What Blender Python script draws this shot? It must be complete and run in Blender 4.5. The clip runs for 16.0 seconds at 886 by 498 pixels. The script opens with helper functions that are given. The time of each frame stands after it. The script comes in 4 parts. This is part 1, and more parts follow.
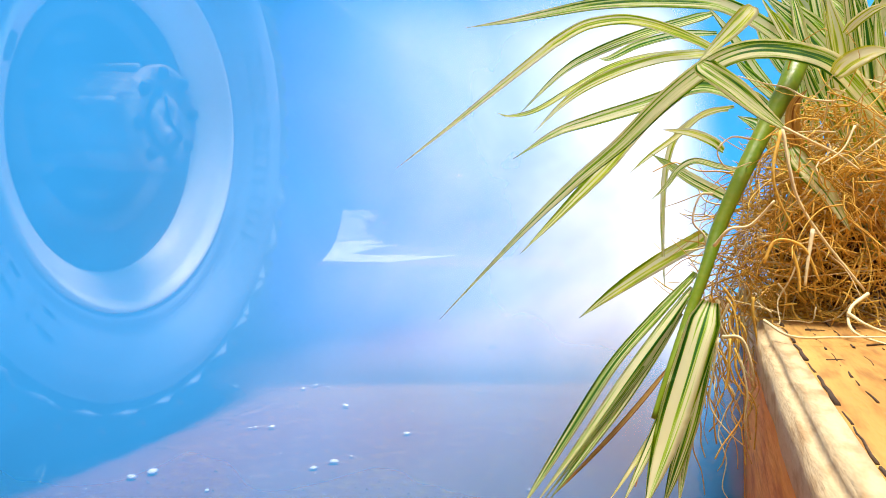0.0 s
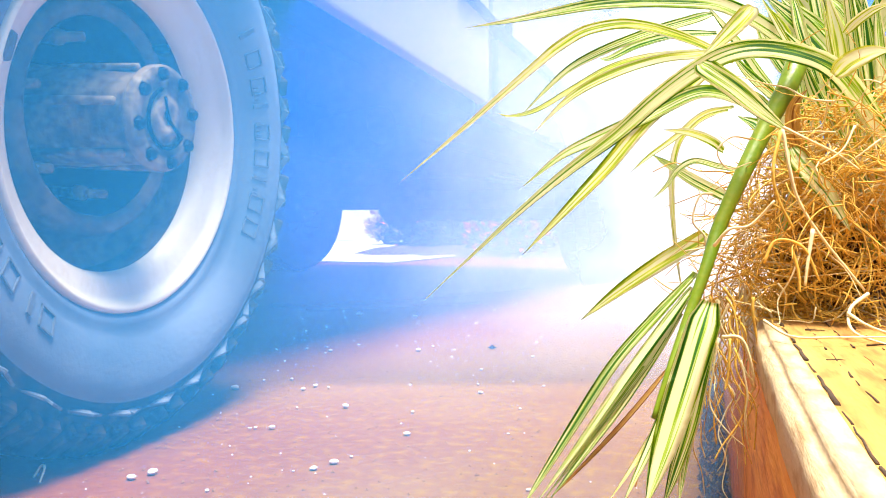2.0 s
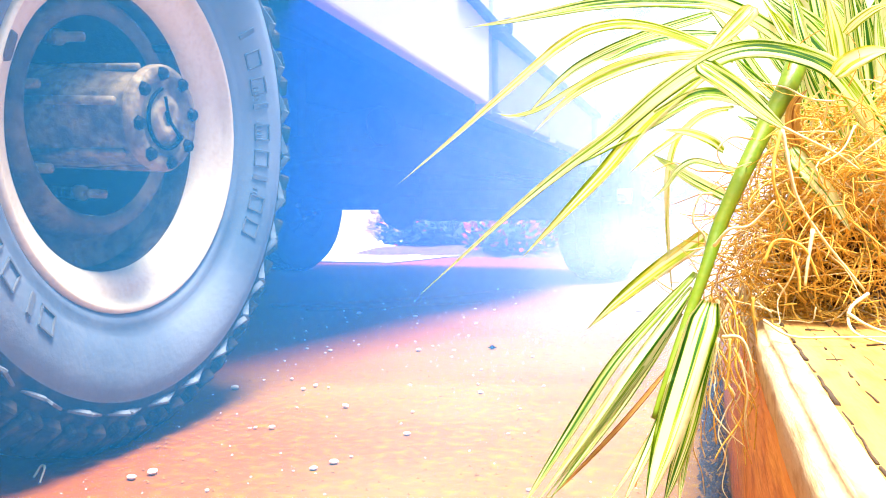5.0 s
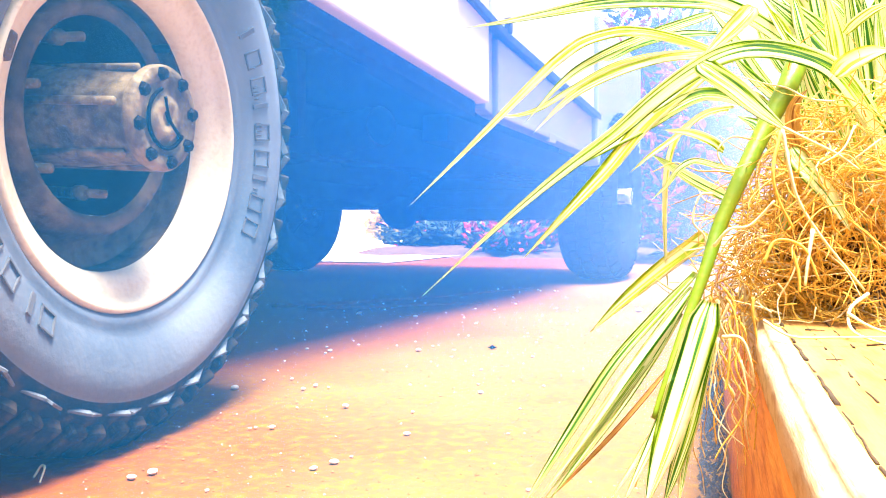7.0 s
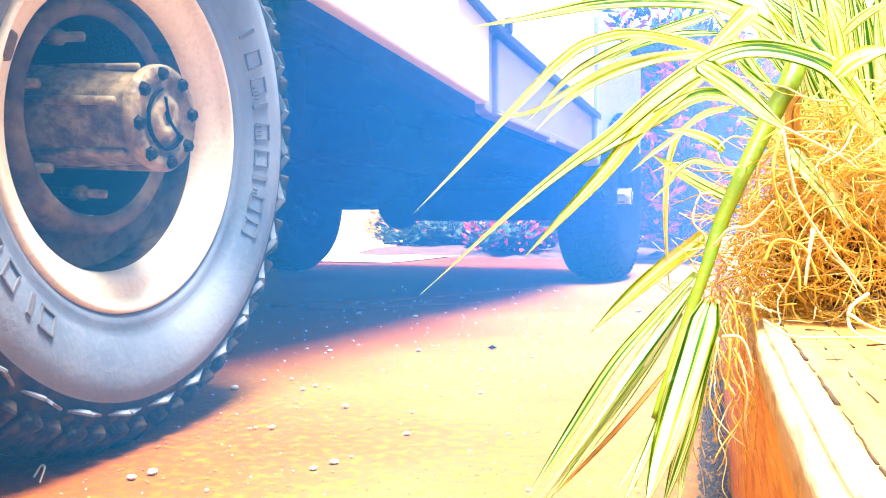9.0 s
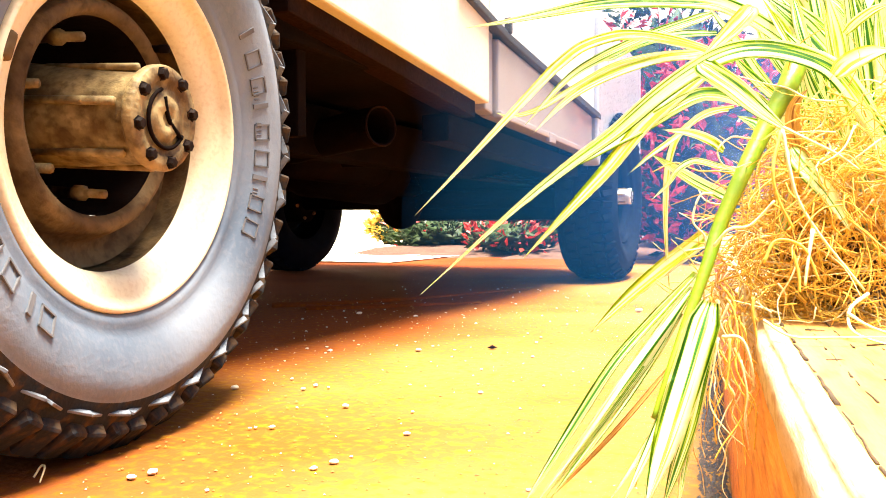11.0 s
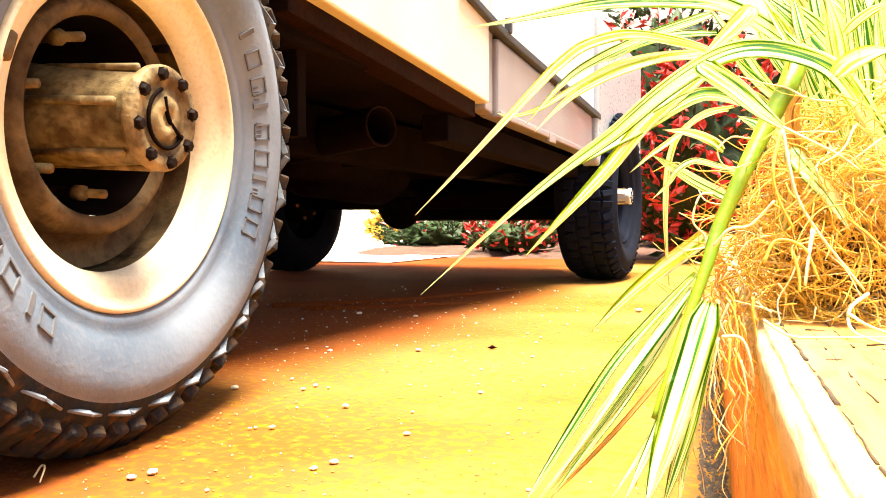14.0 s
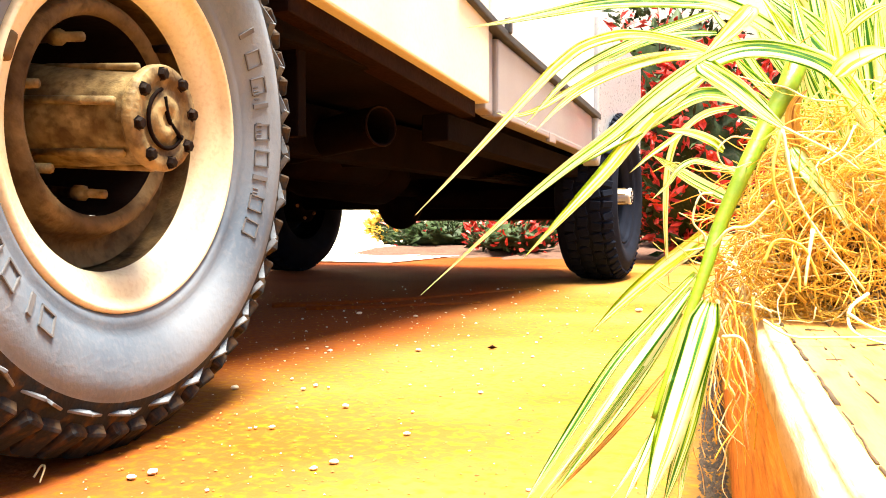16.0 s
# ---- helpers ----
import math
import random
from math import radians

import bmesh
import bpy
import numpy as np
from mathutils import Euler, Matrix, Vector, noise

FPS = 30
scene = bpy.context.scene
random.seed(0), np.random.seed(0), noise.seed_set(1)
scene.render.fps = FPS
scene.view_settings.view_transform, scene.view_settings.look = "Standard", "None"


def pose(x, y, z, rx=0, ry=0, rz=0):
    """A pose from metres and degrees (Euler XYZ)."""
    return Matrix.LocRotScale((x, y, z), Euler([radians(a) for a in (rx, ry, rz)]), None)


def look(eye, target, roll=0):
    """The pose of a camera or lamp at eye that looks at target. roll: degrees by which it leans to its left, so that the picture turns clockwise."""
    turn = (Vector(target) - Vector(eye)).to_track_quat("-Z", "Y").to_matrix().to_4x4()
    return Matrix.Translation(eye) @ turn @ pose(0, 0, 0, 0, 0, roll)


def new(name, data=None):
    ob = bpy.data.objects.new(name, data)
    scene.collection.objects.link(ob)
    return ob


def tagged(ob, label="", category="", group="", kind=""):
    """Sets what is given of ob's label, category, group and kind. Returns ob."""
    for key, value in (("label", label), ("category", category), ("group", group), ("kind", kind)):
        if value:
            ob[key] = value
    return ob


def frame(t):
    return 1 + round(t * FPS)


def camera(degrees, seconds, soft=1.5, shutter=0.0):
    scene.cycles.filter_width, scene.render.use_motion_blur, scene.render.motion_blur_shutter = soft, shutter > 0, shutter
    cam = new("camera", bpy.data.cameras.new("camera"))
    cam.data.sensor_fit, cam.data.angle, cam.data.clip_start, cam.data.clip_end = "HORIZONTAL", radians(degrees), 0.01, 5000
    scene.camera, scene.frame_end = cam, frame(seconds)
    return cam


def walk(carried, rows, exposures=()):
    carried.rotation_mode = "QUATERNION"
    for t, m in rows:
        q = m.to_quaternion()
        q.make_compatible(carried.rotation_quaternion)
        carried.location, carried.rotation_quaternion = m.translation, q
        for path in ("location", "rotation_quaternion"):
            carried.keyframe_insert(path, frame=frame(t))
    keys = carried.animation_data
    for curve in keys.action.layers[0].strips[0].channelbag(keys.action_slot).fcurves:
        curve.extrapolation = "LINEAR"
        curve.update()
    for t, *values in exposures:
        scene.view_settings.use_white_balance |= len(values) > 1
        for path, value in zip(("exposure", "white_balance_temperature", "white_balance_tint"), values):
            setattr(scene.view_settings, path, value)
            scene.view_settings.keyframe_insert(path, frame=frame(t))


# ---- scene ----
cam = camera(57.86, 16.0, soft=0.95)
EYE = (0.0, 0.0, 0.282)
STAND = look(EYE, (-0.4050, 0.9137, 0.2474), -0.15)
walk(cam, [(0.0, STAND), (16.0, STAND)],
     exposures=[(0.0, 0.45, 6400, 13), (0.5, 0.52, 6400, 13), (1.0, 0.72, 6400, 12), (1.5, 0.96, 6400, 12), (2.0, 1.15, 6400, 12), (3.5, 1.50, 6400, 11),
                (6.5, 2.05, 6300, 10), (9.0, 2.2, 6300, 9), (11.5, 2.35, 6700, 6), (13.0, 2.35, 6700, 5), (16.0, 2.35, 6700, 5)])


# ---- light: a bright, hazy sky with a soft sun high over the planter ----
world = bpy.data.worlds.new("world")
scene.world = world
world.use_nodes = True
wn, wl = world.node_tree.nodes, world.node_tree.links
sky = wn.new("ShaderNodeTexSky")
sky.sky_type, sky.sun_disc = "NISHITA", False
sky.sun_elevation, sky.sun_rotation = radians(80), radians(101)
sky.dust_density, sky.air_density, sky.ozone_density = 4.0, 1.0, 0.6
wl.new(sky.outputs[0], wn["Background"].inputs[0])
wn["Background"].inputs[1].default_value = 0.05
sun = new("sun", bpy.data.lights.new("sun", "SUN"))
sun.data.energy, sun.data.angle, sun.data.color = 5.0, radians(26), (1.0, 0.94, 0.84)
sun.matrix_world = look((0.78, -0.15, 4.4), (0, 0, 0))


# ---- materials ----
def mat(name, base, second, rough=0.7, metal=0.0, scale=20.0, fine=200.0, bump=0.3, amount=0.6, third=None, spread=0.5, coat=0.0, shine=0.5, stretch=1.0):
    m = bpy.data.materials.new(name)
    m.use_nodes = True
    n, l = m.node_tree.nodes, m.node_tree.links
    b = n["Principled BSDF"]
    tc = n.new("ShaderNodeTexCoord")
    mp = n.new("ShaderNodeMapping")
    mp.inputs["Scale"].default_value = (1, stretch, 1)
    l.new(tc.outputs["Object"], mp.inputs["Vector"])
    big, small = n.new("ShaderNodeTexNoise"), n.new("ShaderNodeTexNoise")
    for t, s, d in ((big, scale, 5), (small, fine, 3)):
        t.inputs["Scale"].default_value, t.inputs["Detail"].default_value = s, d
        l.new(mp.outputs[0], t.inputs["Vector"])
    ramp = n.new("ShaderNodeValToRGB")
    ramp.color_ramp.elements[0].position, ramp.color_ramp.elements[1].position = 0.5 - spread / 2, 0.5 + spread / 2
    ramp.color_ramp.elements[0].color, ramp.color_ramp.elements[1].color = (*base, 1), (*second, 1)
    l.new(big.outputs[0], ramp.inputs[0])
    mix = n.new("ShaderNodeMix")
    mix.data_type, mix.blend_type = "RGBA", "MIX"
    grain = n.new("ShaderNodeValToRGB")
    grain.color_ramp.elements[0].position, grain.color_ramp.elements[1].position = 0.48, 0.68
    grain.color_ramp.elements[0].color, grain.color_ramp.elements[1].color = (0, 0, 0, 1), (amount, amount, amount, 1)
    l.new(small.outputs[0], grain.inputs[0])
    l.new(grain.outputs[0], mix.inputs[0])
    l.new(ramp.outputs[0], mix.inputs[6])
    mix.inputs[7].default_value = (*(third or [c * 0.5 for c in base]), 1)
    l.new(mix.outputs[2], b.inputs["Base Color"])
    b.inputs["Metallic"].default_value = metal
    rr = n.new("ShaderNodeMapRange")
    rr.inputs[3].default_value, rr.inputs[4].default_value = max(0.05, rough - 0.12), min(1, rough + 0.12)
    l.new(small.outputs[0], rr.inputs[0])
    l.new(rr.outputs[0], b.inputs["Roughness"])
    b.inputs["Specular IOR Level"].default_value = shine
    b.inputs["Coat Weight"].default_value = coat
    bp = n.new("ShaderNodeBump")
    bp.inputs["Strength"].default_value, bp.inputs["Distance"].default_value = bump, 0.3 / fine
    l.new(small.outputs[0], bp.inputs["Height"])
    l.new(bp.outputs[0], b.inputs["Normal"])
    return m


def blade(name, edge, stripe, dark, lines=2.6):
    """Leaf skin: pale and green stripes that run along the blade (u across, v along)."""
    m = bpy.data.materials.new(name)
    m.use_nodes = True
    n, l = m.node_tree.nodes, m.node_tree.links
    b = n["Principled BSDF"]
    uv = n.new("ShaderNodeUVMap")
    mp = n.new("ShaderNodeMapping")
    mp.inputs["Scale"].default_value = (lines, 0.12, 1)
    info = n.new("ShaderNodeObjectInfo")
    off = n.new("ShaderNodeVectorMath")
    off.operation = "MULTIPLY"
    off.inputs[1].default_value = (7.0, 5.0, 3.0)
    l.new(info.outputs["Random"], off.inputs[0])
    l.new(off.outputs[0], mp.inputs["Location"])
    l.new(uv.outputs[0], mp.inputs["Vector"])
    t = n.new("ShaderNodeTexNoise")
    t.inputs["Scale"].default_value, t.inputs["Detail"].default_value = 2.2, 4
    l.new(mp.outputs[0], t.inputs["Vector"])
    ramp = n.new("ShaderNodeValToRGB")
    ramp.color_ramp.elements[0].position, ramp.color_ramp.elements[1].position = 0.40, 0.53
    ramp.color_ramp.elements[0].color, ramp.color_ramp.elements[1].color = (*dark, 1), (*stripe, 1)
    e = ramp.color_ramp.elements.new(0.455)
    e.color = (*edge, 1)
    l.new(t.outputs[0], ramp.inputs[0])
    l.new(ramp.outputs[0], b.inputs["Base Color"])
    b.inputs["Roughness"].default_value = 0.45
    fine = n.new("ShaderNodeTexNoise")
    mp2 = n.new("ShaderNodeMapping")
    mp2.inputs["Scale"].default_value = (14, 0.4, 1)
    l.new(uv.outputs[0], mp2.inputs["Vector"])
    l.new(mp2.outputs[0], fine.inputs["Vector"])
    bp = n.new("ShaderNodeBump")
    bp.inputs["Strength"].default_value, bp.inputs["Distance"].default_value = 0.35, 0.001
    l.new(fine.outputs[0], bp.inputs["Height"])
    l.new(bp.outputs[0], b.inputs["Normal"])
    tr = n.new("ShaderNodeBsdfTranslucent")
    l.new(ramp.outputs[0], tr.inputs[0])
    mx = n.new("ShaderNodeMixShader")
    mx.inputs[0].default_value = 0.28
    l.new(b.outputs[0], mx.inputs[1])
    l.new(tr.outputs[0], mx.inputs[2])
    l.new(mx.outputs[0], n["Material Output"].inputs[0])
    return m


def smoke_mat(name, colour, peak, length, height, ragged=0.35, scale=2.5, foot=(-0.9, -0.6), power=1.0):
    """Thin drifting smoke: soft towards the trailing end (-x), the top, the foot and both ends, ragged by noise."""
    m = bpy.data.materials.new(name)
    m.use_nodes = True
    n, l = m.node_tree.nodes, m.node_tree.links
    n.remove(n["Principled BSDF"])

    def op(kind, a, b, clamp=False):
        q = n.new("ShaderNodeMath")
        q.operation, q.use_clamp = kind, clamp
        for i, v in enumerate((a, b)):
            if isinstance(v, (int, float)):
                q.inputs[i].default_value = v
            else:
                l.new(v, q.inputs[i])
        return q.outputs[0]

    def ease(v, lo, hi):
        q = n.new("ShaderNodeMapRange")
        q.interpolation_type = "SMOOTHSTEP"
        q.inputs[1].default_value, q.inputs[2].default_value = lo, hi
        l.new(v, q.inputs[0])
        return q.outputs[0]
    tc = n.new("ShaderNodeTexCoord")
    sep = n.new("ShaderNodeSeparateXYZ")
    l.new(tc.outputs["Object"], sep.inputs[0])
    noise_a = n.new("ShaderNodeTexNoise")
    noise_a.inputs["Scale"].default_value, noise_a.inputs["Detail"].default_value = scale, 4
    noise_a.inputs["Distortion"].default_value = 0.7
    l.new(tc.outputs["Object"], noise_a.inputs["Vector"])
    wob = op("MULTIPLY", op("SUBTRACT", noise_a.outputs[0], 0.5), ragged * length)
    x = op("ADD", sep.outputs[0], wob)
    tail = n.new("ShaderNodeMapRange")
    tail.inputs[1].default_value, tail.inputs[2].default_value = -length / 2, length * 0.42
    l.new(x, tail.inputs[0])
    head = ease(op("MULTIPLY", sep.outputs[0], -1.0), -length / 2, -length * 0.38)
    z = op("ABSOLUTE", sep.outputs[2], 0)
    tall = op("MULTIPLY", ease(op("MULTIPLY", z, -1.0), -height / 2, -height * 0.3), ease(op("ADD", sep.outputs[2], op("MULTIPLY", wob, 0.15)), *foot))
    dens = op("MULTIPLY", op("MULTIPLY", op("POWER", tail.outputs[0], power), head), tall)
    lump = op("ADD", op("MULTIPLY", noise_a.outputs[0], 0.9), 0.55)
    a = op("MULTIPLY", op("MULTIPLY", dens, lump), peak, True)
    d, t, mx, tp, mz = (n.new("ShaderNode" + k) for k in ("BsdfDiffuse", "BsdfTranslucent", "MixShader", "BsdfTransparent", "MixShader"))
    # Fixed normal tips the sheet's shading up to the sun, so it draws brighter.
    up = n.new("ShaderNodeCombineXYZ")
    for i, v in enumerate((0.30, -0.30, 0.90)):
        up.inputs[i].default_value = v
    l.new(up.outputs[0], d.inputs["Normal"])
    d.inputs[0].default_value = t.inputs[0].default_value = (*colour, 1)
    mx.inputs[0].default_value = 0.08
    l.new(d.outputs[0], mx.inputs[1]), l.new(t.outputs[0], mx.inputs[2])
    l.new(a, mz.inputs[0])
    l.new(tp.outputs[0], mz.inputs[1]), l.new(mx.outputs[0], mz.inputs[2])
    l.new(mz.outputs[0], n["Material Output"].inputs[0])
    return m


tyre_rubber = mat("tyre_rubber", (0.08, 0.108, 0.152), (0.20, 0.23, 0.275), 0.75, 0, 5, 120, 0.35, 0.25, (0.22, 0.22, 0.24), spread=0.35)
# Darker than the sidewall: the relief shading of the marks is painted in.
mark_rubber = mat("mark_rubber", (0.075, 0.075, 0.085), (0.13, 0.125, 0.13), 0.75, 0, 30, 260, 0.2, 0.3, (0.10, 0.08, 0.07))
# Black tread, darkened further to paint the shade on the tyre's shoulder.
tread_rubber = mat("tread_rubber", (0.005, 0.009, 0.015), (0.016, 0.023, 0.032), 0.8, 0, 14, 50, 0.5, 0.6, (0.10, 0.052, 0.016), shine=0.2)
# Paler rubber for the thin bars on the tyre's shoulder.
pale_rubber = mat("pale_rubber", (0.08, 0.095, 0.12), (0.17, 0.185, 0.21), 0.7, 0, 40, 200, 0.3, 0.4, (0.04, 0.035, 0.03))
# Copy of the tyre rubber for the far wheels, shade painted in as near-black.
shade_toned_rubber = mat("shade_toned_rubber", (0.004, 0.006, 0.012), (0.010, 0.013, 0.024), 0.9, 0, 14, 220, 0.4, 0.3, (0.02, 0.018, 0.02), shine=0.08)
rim_paint = mat("rim_paint", (0.72, 0.60, 0.38), (0.80, 0.71, 0.52), 0.5, 0, 12, 160, 0.2, 0.3, (0.52, 0.36, 0.17))
rusty_steel = mat("rusty_steel", (0.11, 0.062, 0.022), (0.38, 0.27, 0.12), 0.65, 0.0, 30, 75, 0.7, 0.55, (0.04, 0.02, 0.008), spread=0.3, shine=0.3)
# Near-black steel: the shade under the truck is painted into its colour.
dark_shade_steel = mat("dark_shade_steel", (0.0026, 0.0016, 0.0016), (0.009, 0.004, 0.0026), 0.9, 0.0, 7, 120, 0.4, 0.4, (0.010, 0.004, 0.002), shine=0.04)
bolt_steel = mat("bolt_steel", (0.004, 0.0015, 0.001), (0.014, 0.005, 0.002), 0.6, 0.0, 14, 90, 0.4, 0.5, (0.003, 0.0015, 0.001), shine=0.12)
# Brown dirt, darkened further to paint the shade inside the rim.
dirty_shaded_rim = mat("dirty_shaded_rim", (0.05, 0.028, 0.012), (0.17, 0.105, 0.045), 0.75, 0, 16, 60, 0.6, 0.5, (0.02, 0.011, 0.005), spread=0.35, shine=0.15)
cream_paint = mat("cream_paint", (0.78, 0.66, 0.44), (0.80, 0.72, 0.54), 0.35, 0, 5, 90, 0.05, 0.15, (0.62, 0.45, 0.24), coat=0.4)
silver_paint = mat("silver_paint", (0.27, 0.24, 0.245), (0.34, 0.31, 0.315), 0.35, 0.1, 5, 110, 0.05, 0.2, (0.36, 0.30, 0.28), coat=0.4)
wing_paint = mat("wing_paint", (0.40, 0.43, 0.48), (0.47, 0.50, 0.54), 0.3, 0.1, 4, 90, 0.04, 0.15, (0.34, 0.34, 0.36), coat=0.4)
white_paint = mat("white_paint", (0.78, 0.78, 0.78), (0.82, 0.81, 0.8), 0.3, 0, 4, 90, 0.04, 0.1, (0.6, 0.57, 0.52), coat=0.5)
black_plastic = mat("black_plastic", (0.02, 0.02, 0.024), (0.04, 0.04, 0.045), 0.6, 0, 30, 240, 0.3, 0.4, (0.07, 0.06, 0.06))
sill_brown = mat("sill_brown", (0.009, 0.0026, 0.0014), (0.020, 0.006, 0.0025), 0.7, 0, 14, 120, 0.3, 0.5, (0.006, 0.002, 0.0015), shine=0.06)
concrete = mat("concrete", (0.21, 0.074, 0.008), (0.31, 0.17, 0.052), 0.95, 0, 1.7, 60, 0.8, 0.6, (0.36, 0.205, 0.006), spread=0.4, shine=0.1)


def red_shade_tint(m):
    """Paints the truck's shade as a darker red tint of the concrete, thinning out raggedly towards the planter."""
    n, l = m.node_tree.nodes, m.node_tree.links
    b = n["Principled BSDF"]
    old = b.inputs["Base Color"].links[0].from_socket
    tc, dot, cloud, add, rng, mix = (n.new("ShaderNode" + k) for k in ("TexCoord", "VectorMath", "TexNoise", "Math", "MapRange", "Mix"))
    dot.operation = "DOT_PRODUCT"
    dot.inputs[1].default_value = (-1.0, -0.12, 0.0)
    l.new(tc.outputs["Object"], dot.inputs[0])
    cloud.inputs["Scale"].default_value, cloud.inputs["Detail"].default_value = 1.3, 7
    l.new(tc.outputs["Object"], cloud.inputs["Vector"])
    add.operation = "MULTIPLY_ADD"
    add.inputs[1].default_value = 1.4
    l.new(cloud.outputs[0], add.inputs[0]), l.new(dot.outputs["Value"], add.inputs[2])
    rng.interpolation_type = "SMOOTHSTEP"
    rng.inputs[1].default_value, rng.inputs[2].default_value = 0.80, 1.75
    l.new(add.outputs[0], rng.inputs[0])
    mix.data_type, mix.blend_type = "RGBA", "MULTIPLY"
    l.new(rng.outputs[0], mix.inputs[0]), l.new(old, mix.inputs[6])
    mix.inputs[7].default_value = (0.80, 0.33, 0.24, 1)
    l.new(mix.outputs[2], b.inputs["Base Color"])


red_shade_tint(concrete)
grit_mat = mat("grit", (0.28, 0.12, 0.02), (0.42, 0.22, 0.05), 0.9, 0, 60, 300, 0.6, 0.6, (0.16, 0.06, 0.015))
gravel_mat = mat("gravel", (0.05, 0.04, 0.035), (0.16, 0.12, 0.08), 0.9, 0, 60, 300, 0.6, 0.6, (0.02, 0.018, 0.018))
pebble_mat = mat("pebble", (0.72, 0.64, 0.5), (0.82, 0.76, 0.66), 0.7, 0, 60, 400, 0.3, 0.3, (0.5, 0.38, 0.24))
timber_red = mat("timber_red", (0.66, 0.17, 0.006), (0.80, 0.34, 0.02), 0.75, 0, 18, 120, 0.7, 0.6, (0.36, 0.06, 0.003), stretch=0.2)
timber_top = mat("timber_top", (0.40, 0.17, 0.022), (0.60, 0.34, 0.08), 0.85, 0, 40, 260, 0.9, 0.5, (0.17, 0.058, 0.010), stretch=0.14, spread=0.4)
timber_edge = mat("timber_edge", (0.58, 0.42, 0.22), (0.66, 0.52, 0.30), 0.85, 0, 40, 200, 0.8, 0.6, (0.34, 0.17, 0.05), stretch=0.3)
straw = mat("straw", (0.68, 0.34, 0.03), (0.88, 0.63, 0.11), 0.75, 0, 30, 500, 0.3, 0.4, (0.34, 0.12, 0.02))
pale_straw = mat("pale_straw", (0.80, 0.66, 0.30), (0.87, 0.77, 0.48), 0.7, 0, 30, 500, 0.3, 0.3, (0.52, 0.32, 0.12))
peat = mat("peat", (0.035, 0.02, 0.012), (0.08, 0.045, 0.022), 0.95, 0, 60, 300, 0.8, 0.6, (0.15, 0.08, 0.03))
stem_green = mat("stem_green", (0.10, 0.20, 0.002), (0.20, 0.29, 0.003), 0.4, 0, 60, 300, 0.3, 0.4, (0.28, 0.28, 0.008))
variegated = blade("variegated", (0.46, 0.68, 0.010), (0.93, 0.91, 0.58), (0.040, 0.23, 0.010), 3.4)
cream = blade("cream", (0.80, 0.82, 0.07), (0.93, 0.91, 0.62), (0.36, 0.52, 0.008), 2.0)
dry = blade("dry", (0.60, 0.34, 0.06), (0.74, 0.48, 0.13), (0.34, 0.13, 0.02), 2)
red_leaf = mat("red_leaf", (0.50, 0.012, 0.010), (0.72, 0.06, 0.035), 0.5, 0, 8, 60, 0.2, 0.4, (0.14, 0.02, 0.01))
# Very dark green: the shade on the shrubs is painted into its colour.
shade_green_leaf = mat("shade_green_leaf", (0.010, 0.024, 0.006), (0.032, 0.062, 0.016), 0.55, 0, 8, 60, 0.2, 0.4, (0.10, 0.09, 0.03), shine=0.2)
yellow_leaf = mat("yellow_leaf", (0.55, 0.34, 0.03), (0.68, 0.46, 0.06), 0.55, 0, 8, 60, 0.2, 0.4, (0.4, 0.2, 0.02))
soil_mat = mat("soil", (0.075, 0.030, 0.018), (0.14, 0.065, 0.038), 0.95, 0, 6, 40, 0.8, 0.6, (0.05, 0.022, 0.012))
pale_wall = mat("pale_wall", (0.78, 0.74, 0.64), (0.82, 0.79, 0.72), 0.9, 0, 1.2, 30, 0.2, 0.3, (0.6, 0.5, 0.36))
glass_dark = mat("glass_dark", (0.30, 0.34, 0.38), (0.36, 0.40, 0.44), 0.12, 0, 3, 60, 0.02, 0.1, (0.4, 0.42, 0.44), coat=0.6)


# ---- mesh helpers ----
def part(name, bm, material, parent=None, label="", smooth=True):
    me = bpy.data.meshes.new(name)
    bm.normal_update()
    bm.to_mesh(me)
    bm.free()
    me.materials.append(material)
    for p in me.polygons:
        p.use_smooth = smooth
    ob = new(name, me)
    if parent:
        ob.parent = parent
    if label:
        ob["label"] = label
    return ob


def thing(name, m, label, category, group="", kind=""):
    ob = new(name)
    ob.matrix_world = m
    ob.empty_display_size = 0.1
    return tagged(ob, label, category, group, kind)


def lathe(profile, steps=96, close=False):
    """Turns (offset, radius) pairs about the x axis."""
    bm = bmesh.new()
    rings = []
    for k in range(steps):
        a = 2 * math.pi * k / steps
        rings.append([bm.verts.new((x, r * math.cos(a), r * math.sin(a))) for x, r in profile])
    for k in range(steps):
        p, q = rings[k], rings[(k + 1) % steps]
        for i in range(len(profile) - 1):
            bm.faces.new((p[i], p[i + 1], q[i + 1], q[i]))
    if close:
        bm.faces.new([r[-1] for r in rings])
        bm.faces.new([r[0] for r in reversed(rings)])
    bmesh.ops.recalc_face_normals(bm, faces=bm.faces)
    return bm


def box(lo, hi, bevel=0.0, segments=2):
    bm = bmesh.new()
    bmesh.ops.create_cube(bm, size=1)
    for v in bm.verts:
        v.co = [lo[i] + (v.co[i] + 0.5) * (hi[i] - lo[i]) for i in range(3)]
    if bevel:
        bmesh.ops.bevel(bm, geom=bm.edges[:], offset=bevel, segments=segments, affect="EDGES", profile=0.6)
    return bm


